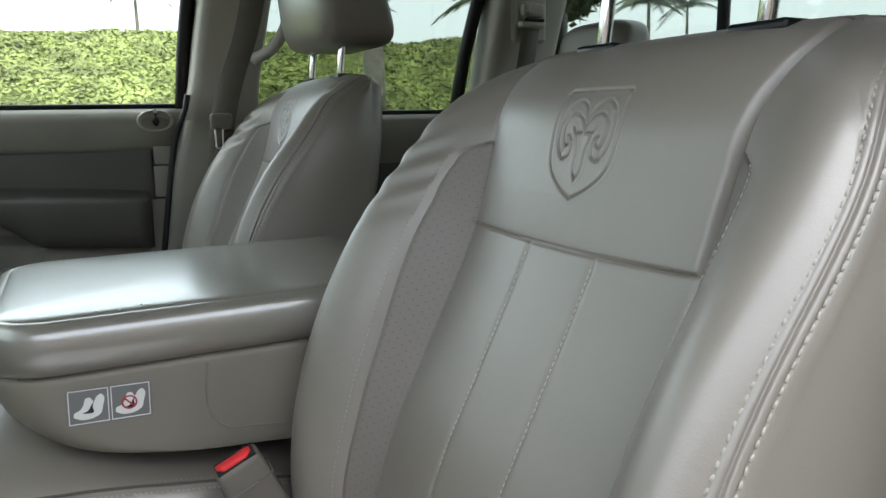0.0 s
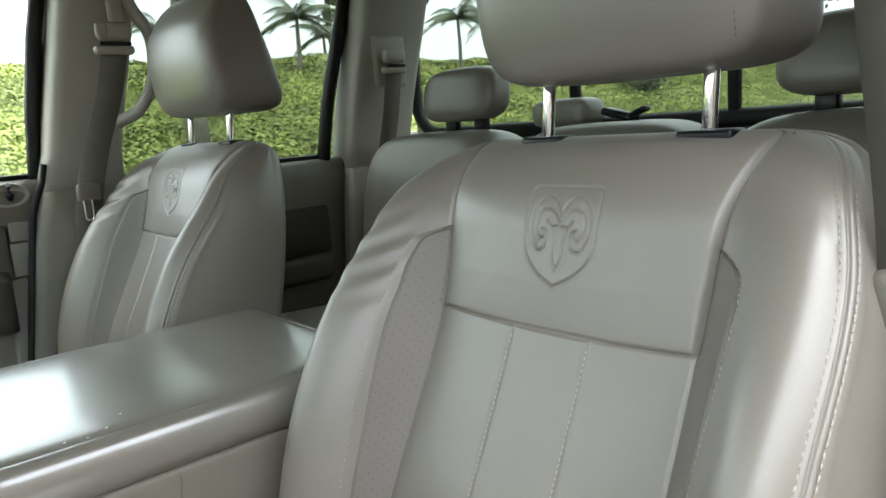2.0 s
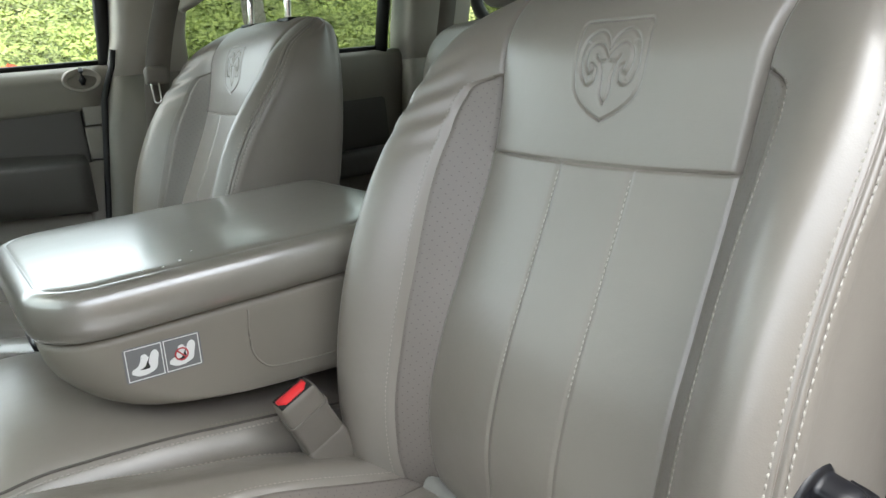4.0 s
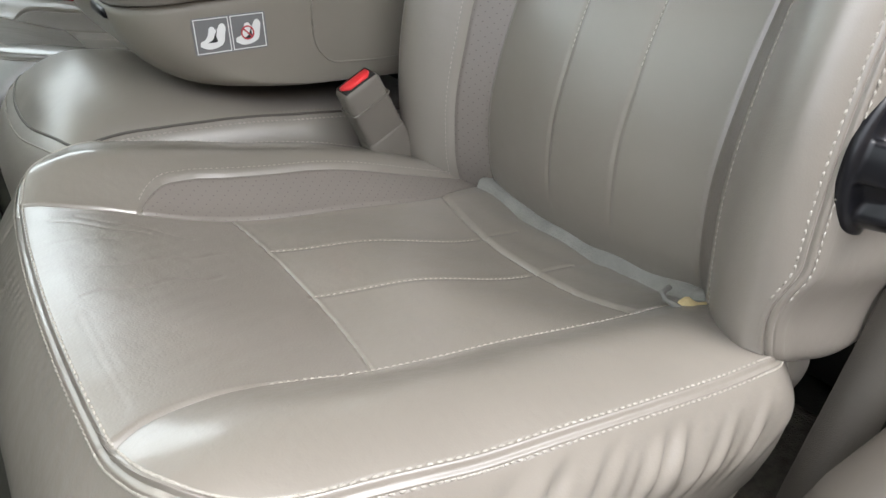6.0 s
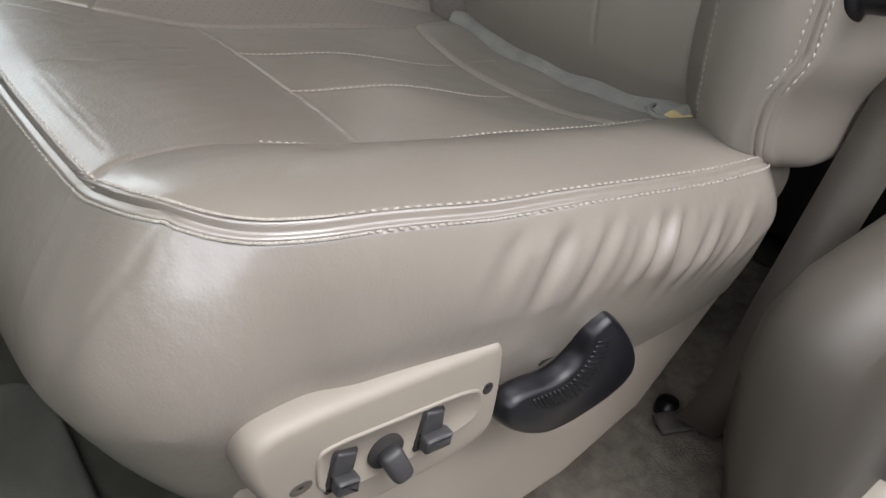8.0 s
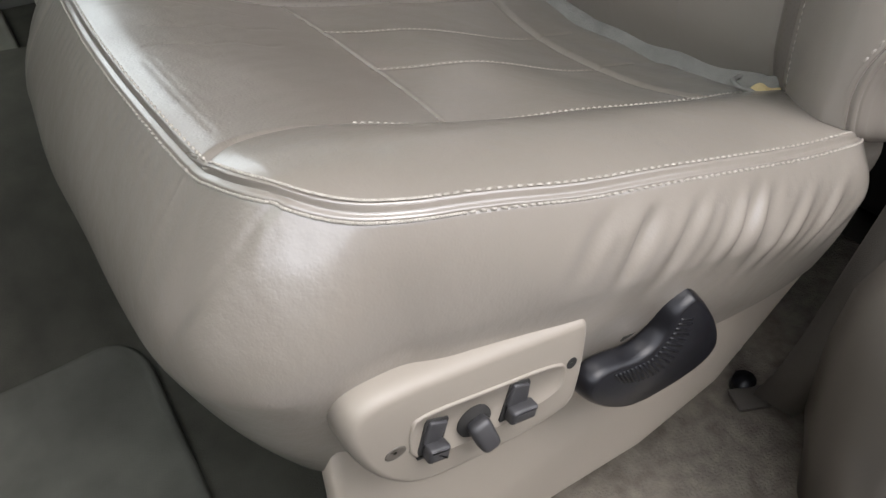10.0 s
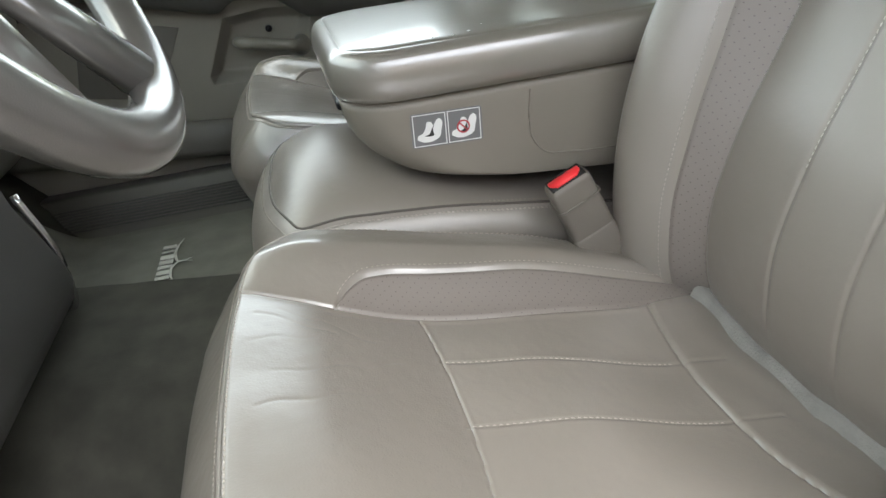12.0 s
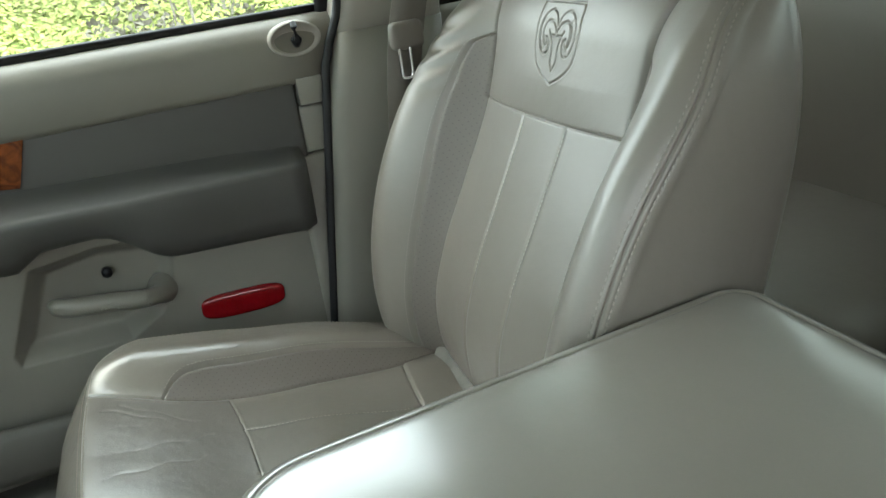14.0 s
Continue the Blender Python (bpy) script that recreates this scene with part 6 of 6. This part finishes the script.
bmesh.ops.create_cone(bm, segments=20, radius1=0.013, radius2=0.011, depth=0.012, cap_ends=True)
bmesh.ops.transform(bm, matrix=Matrix.Translation((0.446, -0.195, 0.0)), verts=bm.verts[:])
part("anchor_bolt", bm, M_BLACK, belt_d, "black anchor bolt")
bm = bmesh.new()
rbox(bm, (0.045, 0.026, 0.005), (0.437, -0.215, 0.002), 0.002, 2, Matrix.Rotation(radians(-25), 4, "Z"))
part("anchor_plate", bm, M_BELT_SHADED, belt_d)
rdd = thing("door_3", "rear driver-side door shell with taupe trim", "door", kind="structure")
bm = bmesh.new()
rbox(bm, (0.70, 0.06, 0.76), (1.05, -0.36, 0.37), 0.01, 2)
part("door_trim", bm, M_DOORLT, rdd)

# never in view; added with a very dark pane to dim the rear seats
win5 = thing("window_5", "unseen rear driver-side window, tinted to dim the rear cab", "window", kind="structure")
bm = bmesh.new()
rbox(bm, (0.70, 0.005, 0.56), (1.05, -0.345, 1.02), 0.0)
g = part("pane", bm, M_DIMMING, win5, "tinted window pane", smooth=False)
bm = bmesh.new()
tube(bm, [(x, -0.34, z) for x, z in outline(0.72, 1.40, 0.76, 1.28, 0.05, 5)], 0.018, 8, 1.0, (0, 1, 0), True)
part("frame", bm, M_RUBBER, win5, "black rubber window frame")
door_o = thing("door_4", "open driver door standing out from the cab", "door", kind="structure", loc=(-0.70, -0.37, 0))
bm = bmesh.new()
rbox(bm, (1.12, 0.10, 0.82), (0.56, 0, 0.34), 0.02, 2)
part("door_body", bm, M_DOORLT, door_o)
bm = bmesh.new()
tube(bm, [(0.02, 0, 0.75), (0.20, 0, 1.0), (0.50, 0, 1.26), (1.05, 0, 1.30), (1.10, 0, 0.75)], 0.022, 8)
part("window_frame", bm, M_RUBBER, door_o, "black window frame")
door_o.rotation_euler = (0, 0, radians(-68))

# added out of view: blocks low sky light from the open door side
wall_s = tagged(sheet("wall_light_block", lambda x, y: 2.1 + 0 * x, np.r_[-14, 14], np.r_[-4.2, -4.0], M_LIGHT_BLOCK, thick=3.3), "unseen brown wall added to block low sky light", "wall", kind="structure")

# ---- outside ----
GZ = -0.62


def hill_z(x, y):
    d = y - 3.4 + 0.25 * np.sin(x * 0.23) + 0.04 * x
    back = (x - 14.0) * 0.9
    s = np.maximum(d, 0)
    return GZ + 2.66 * ramp(s, 0.0, 9.0) + 0.08 * np.maximum(d - 9, 0) * 0 + 0.10 * bumpy(x, y, 3.0, 51) * ramp(s, 0.3, 2) + 0.04 * bumpy(x, y, 0.8, 52) * ramp(s, 0.3, 2)


M_GRASS = material("ivy_ground_cover", (0.12, 0.15, 0.04), 0.8, vary=0.5, vary_scale=1.4, fine=0.8, fine_scale=30, spec=0.2)
M_LEAF = material("ground_cover_leaves", (0.275, 0.315, 0.085), 0.6, vary=0.55, vary_scale=1.8, spec=0.3)
M_ASPH = material("grey_asphalt", (0.075, 0.073, 0.070), 0.9, fine=0.6, fine_scale=120, vary=0.2, vary_scale=2)
M_BARK = material("grey_palm_bark", (0.21, 0.19, 0.16), 0.9, fine=0.8, fine_scale=30, vary=0.3, vary_scale=8)
M_FROND = material("palm_fronds", (0.12, 0.145, 0.085), 0.55, vary=0.3, vary_scale=3)
M_SHRUB = material("grey_shrub_leaves", (0.15, 0.14, 0.11), 0.8, vary=0.3, vary_scale=20)
M_BLOOM = material("red_flowers", (0.65, 0.06, 0.02), 0.6, vary=0.2, vary_scale=40)

tagged(sheet("ground", lambda x, y: GZ - 0.02 + 0 * x, np.r_[-400, -60, -10, 10, 60, 400], np.r_[-400, -60, -10, 3.2, 20, 400], M_ASPH, thick=0.05), "grey asphalt parking ground", "ground", kind="structure")
xs, ys = np.r_[np.linspace(-40, -6, 40), np.linspace(-5.5, 30, 150), np.linspace(31, 90, 50)], np.r_[np.linspace(3.0, 13.5, 90), np.linspace(14, 60, 20)]
tagged(sheet("hillside", hill_z, xs, ys, M_GRASS, thick=0.3), "green slope covered with low ivy", "hill", kind="structure")

# ground cover: many small leaves in low tufts
rng = np.random.default_rng(9)
LP = np.stack([-4 + 32 * rng.random(210000) ** 1.5, 3.5 + 9.3 * rng.random(210000) ** 0.85], 1)
LZ = hill_z(LP[:, 0], LP[:, 1])
gx = (hill_z(LP[:, 0] + 0.05, LP[:, 1]) - LZ) / 0.05
gy = (hill_z(LP[:, 0], LP[:, 1] + 0.05) - LZ) / 0.05
up3 = np.stack([-gx, -gy, np.ones(len(LP))], 1) + rng.normal(0, 0.45, (len(LP), 3))
up3 /= np.linalg.norm(up3, axis=1)[:, None]
dir3 = np.cross(up3, rng.normal(size=(len(LP), 3)))
dir3 /= np.linalg.norm(dir3, axis=1)[:, None]
side3 = np.cross(up3, dir3)
size3 = rng.uniform(0.020, 0.046, len(LP))[:, None]
mid3 = np.c_[LP, LZ + rng.uniform(0.0, 0.06, len(LP))]
V = np.stack([mid3 - dir3 * size3, mid3 + side3 * size3 * 0.55, mid3 + dir3 * size3, mid3 - side3 * size3 * 0.55], 1).reshape(-1, 3)
F = np.arange(len(V)).reshape(-1, 4)
tagged(raw("ground_cover", V, F, M_LEAF, smooth=False), "low leafy ground cover on the slope", "ground cover", kind="stuff")


def palm(x, y, h, r, seed, lean=0.0, crown=1.0):
    rg = np.random.default_rng(seed)
    z0 = float(hill_z(np.array(x), np.array(y))) - 0.1
    ob = thing("palm_tree", "slender palm with a grey trunk and feathery fronds", "tree", "palms on the slope", (x, y, z0))
    bm = bmesh.new()
    pts = [(lean * (k / 9) ** 2 * h, 0.006 * h * math.sin(k), h * k / 9) for k in range(10)]
    tube(bm, pts, [r * (1.25 - 0.5 * k / 9 + 0.06 * (k % 2)) for k in range(10)], 12, 1.0, (0, 1, 0))
    part("trunk", bm, M_BARK, ob)
    V, F = [], []
    top = np.array(pts[-1])
    for i in range(17):
        a = 2 * math.pi * i / 17 + rg.uniform(-0.2, 0.2)
        up = rg.uniform(0.1, 1.3)
        L = crown * rg.uniform(1.3, 2.0)
        dirh = np.array((math.cos(a), math.sin(a), 0))
        prev = None
        for k in range(44):
            t = k / 43
            c = top + dirh * L * t * math.cos(up * (1 - t * 0.5)) + np.array((0, 0, 1)) * L * (math.sin(up) * t - 0.62 * t * t)
            side = np.array((-math.sin(a), math.cos(a), 0))
            q = 0.24 * crown * math.sin(math.pi * min(1, t * 0.9 + 0.1)) + 0.03
            for s in (-1, 1):
                j = len(V)
                tip = c + side * s * q + dirh * 0.12 + np.array((0, 0, -0.16 * q / 0.3 - 0.05))
                b = dirh * 0.009
                V += [c - b, c + b, tip]
                F.append((j, j + 1, j + 2))
    raw("crown", V, F, M_FROND, ob, smooth=False)
    return ob


for k, (x, y, h, lean, cr) in enumerate(((6.25, 10.0, 0.95, 0.03, 1.0), (8.4, 12.6, 0.85, 0, 0.9), (5.2, 13.0, 0.9, 0.02, 0.9), (9.75, 10.0, 1.1, 0, 0.9), (13.5, 12.8, 1.2, 0, 1.1), (20.0, 10.8, 1.5, 0, 1.3), (1.5, 14.5, 1.2, 0, 1.0), (3.39, 7.5, 4.6, 0.0, 1.1), (16.2, 9.4, 4.2, 0, 1.1), (12.4, 9.6, 4.4, 0, 1.0), (25.0, 12.0, 2.6, 0, 1.1))):
    palm(x, y, h, 0.034 if h < 4 else 0.10, 60 + k, lean, 0.45 * cr)


def bush(name, x, y, r, mat, label, seed, cat="bush", sq=0.8, lift=0.0):
    rg = np.random.default_rng(seed)
    ob = thing(name, label, cat, "", (x, y, float(hill_z(np.array(x), np.array(y)))))
    V, F = [], []
    for _ in range(1800):
        d = rg.normal(size=3)
        d /= np.linalg.norm(d)
        p = d * r * rg.uniform(0.6, 1.0) * np.array((1, 1, sq)) + np.array((0, 0, r * sq * 0.8 + lift))
        a, b = rg.normal(size=3), rg.normal(size=3)
        a *= 0.07 * r / np.linalg.norm(a)
        b *= 0.05 * r / np.linalg.norm(b)
        j = len(V)
        V += [p - a, p + b, p + a, p - b]
        F.append((j, j + 1, j + 2, j + 3))
    raw("foliage", V, F, mat, ob, smooth=False)
    bm = bmesh.new()
    tube(bm, [(0, 0, -0.05), (0.02, 0, lift * 0.5), (0.0, 0.01, lift + r * 0.6)], r * 0.1, 6, 1.0, (0, 1, 0))
    part("stem", bm, M_BARK, ob)
    return ob


bush("shrub", 0.285, 3.95, 0.30, M_SHRUB, "dry grey rounded shrub at the foot of slope", 71, sq=2.7)
bush("shrub", 0.76, 3.95, 0.24, M_SHRUB, "dry grey rounded shrub at the foot of slope", 72, sq=3.3)
bush("flowering_plant", 0.545, 3.95, 0.075, M_BLOOM, "tall plant with bright red flowers on a stem", 73, "plant", 0.9, 1.30)
bush("flowering_plant", 0.47, 4.0, 0.05, M_BLOOM, "tall plant with bright red flowers on a stem", 75, "plant", 0.8, 1.30)
bush("shrub", 13.0, 8.2, 0.55, M_FROND, "dark green rounded shrub on the slope", 74)
M_TREE = material("dark_tree_leaves", (0.045, 0.065, 0.022), 0.6, vary=0.4, vary_scale=3)


def tree(x, y, h, seed):
    rg = np.random.default_rng(seed)
    ob = thing("tree", "dark green leafy tree on top of the slope", "tree", "", (x, y, float(hill_z(np.array(x), np.array(y))) - 0.1))
    bm = bmesh.new()
    tube(bm, [(0, 0, 0), (0.1, 0, h * 0.4), (0, 0.1, h * 0.7)], [0.22, 0.16, 0.08], 9, 1.0, (0, 1, 0))
    for k in range(6):
        a = k * 1.1
        tube(bm, [(0.08, 0, h * 0.42), (math.cos(a) * h * 0.2, math.sin(a) * h * 0.2, h * 0.62), (math.cos(a) * h * 0.33, math.sin(a) * h * 0.33, h * 0.8)], [0.09, 0.06, 0.03], 6)
    part("trunk", bm, M_BARK, ob)
    V, F = [], []
    for _ in range(40):
        c = np.array((rg.normal(0, h * 0.20), rg.normal(0, h * 0.20), h * rg.uniform(0.5, 1.0)))
        for _ in range(110):
            p = c + rg.normal(0, h * 0.05, 3)
            a, b = rg.normal(size=3) * 0.09, rg.normal(size=3) * 0.05
            j = len(V)
            V += [p - a, p + b, p + a, p - b]
            F.append((j, j + 1, j + 2, j + 3))
    raw("crown", V, F, M_TREE, ob, smooth=False)


tree(23.0, 9.5, 4.5, 81)
tree(11.0, 14.5, 3.0, 82)

# embroidery on the passenger mat: seven upright bars under a curled line
EX, EY = -0.206, 0.902
MATZ = float(floor_z(np.array(EX), np.array(EY + 0.06))) + 0.0185
for k, wide in enumerate((0.013, 0.016, 0.015, 0.016, 0.019, 0.006, 0.013)):
    bm = bmesh.new()
    rbox(bm, (0.0265, wide, 0.0024), (EX - 0.014, EY - 0.070 + 0.0225 * k + (0.004 if k > 4 else 0), MATZ), 0.0008, 1)
    part("embroidered_bar", bm, M_EMBLEM, mat_p, "pale embroidered bar")
for line in ([(-0.195, 0.999), (-0.204, 0.962), (-0.204, 0.918), (-0.192, 0.890), (-0.181, 0.893), (-0.170, 0.899)], [(-0.197, 0.806), (-0.206, 0.842), (-0.204, 0.876), (-0.192, 0.892), (-0.181, 0.889), (-0.170, 0.884)]):
    bm = bmesh.new()
    tube(bm, [(a, b, MATZ + 0.0008) for a, b in spline(line, 30)], [0.0008 + 0.0022 * math.sin(k / 29 * math.pi) for k in range(30)], 6, 0.4)
    part("embroidered_arc", bm, M_EMBLEM, mat_p, "pale embroidered arc")
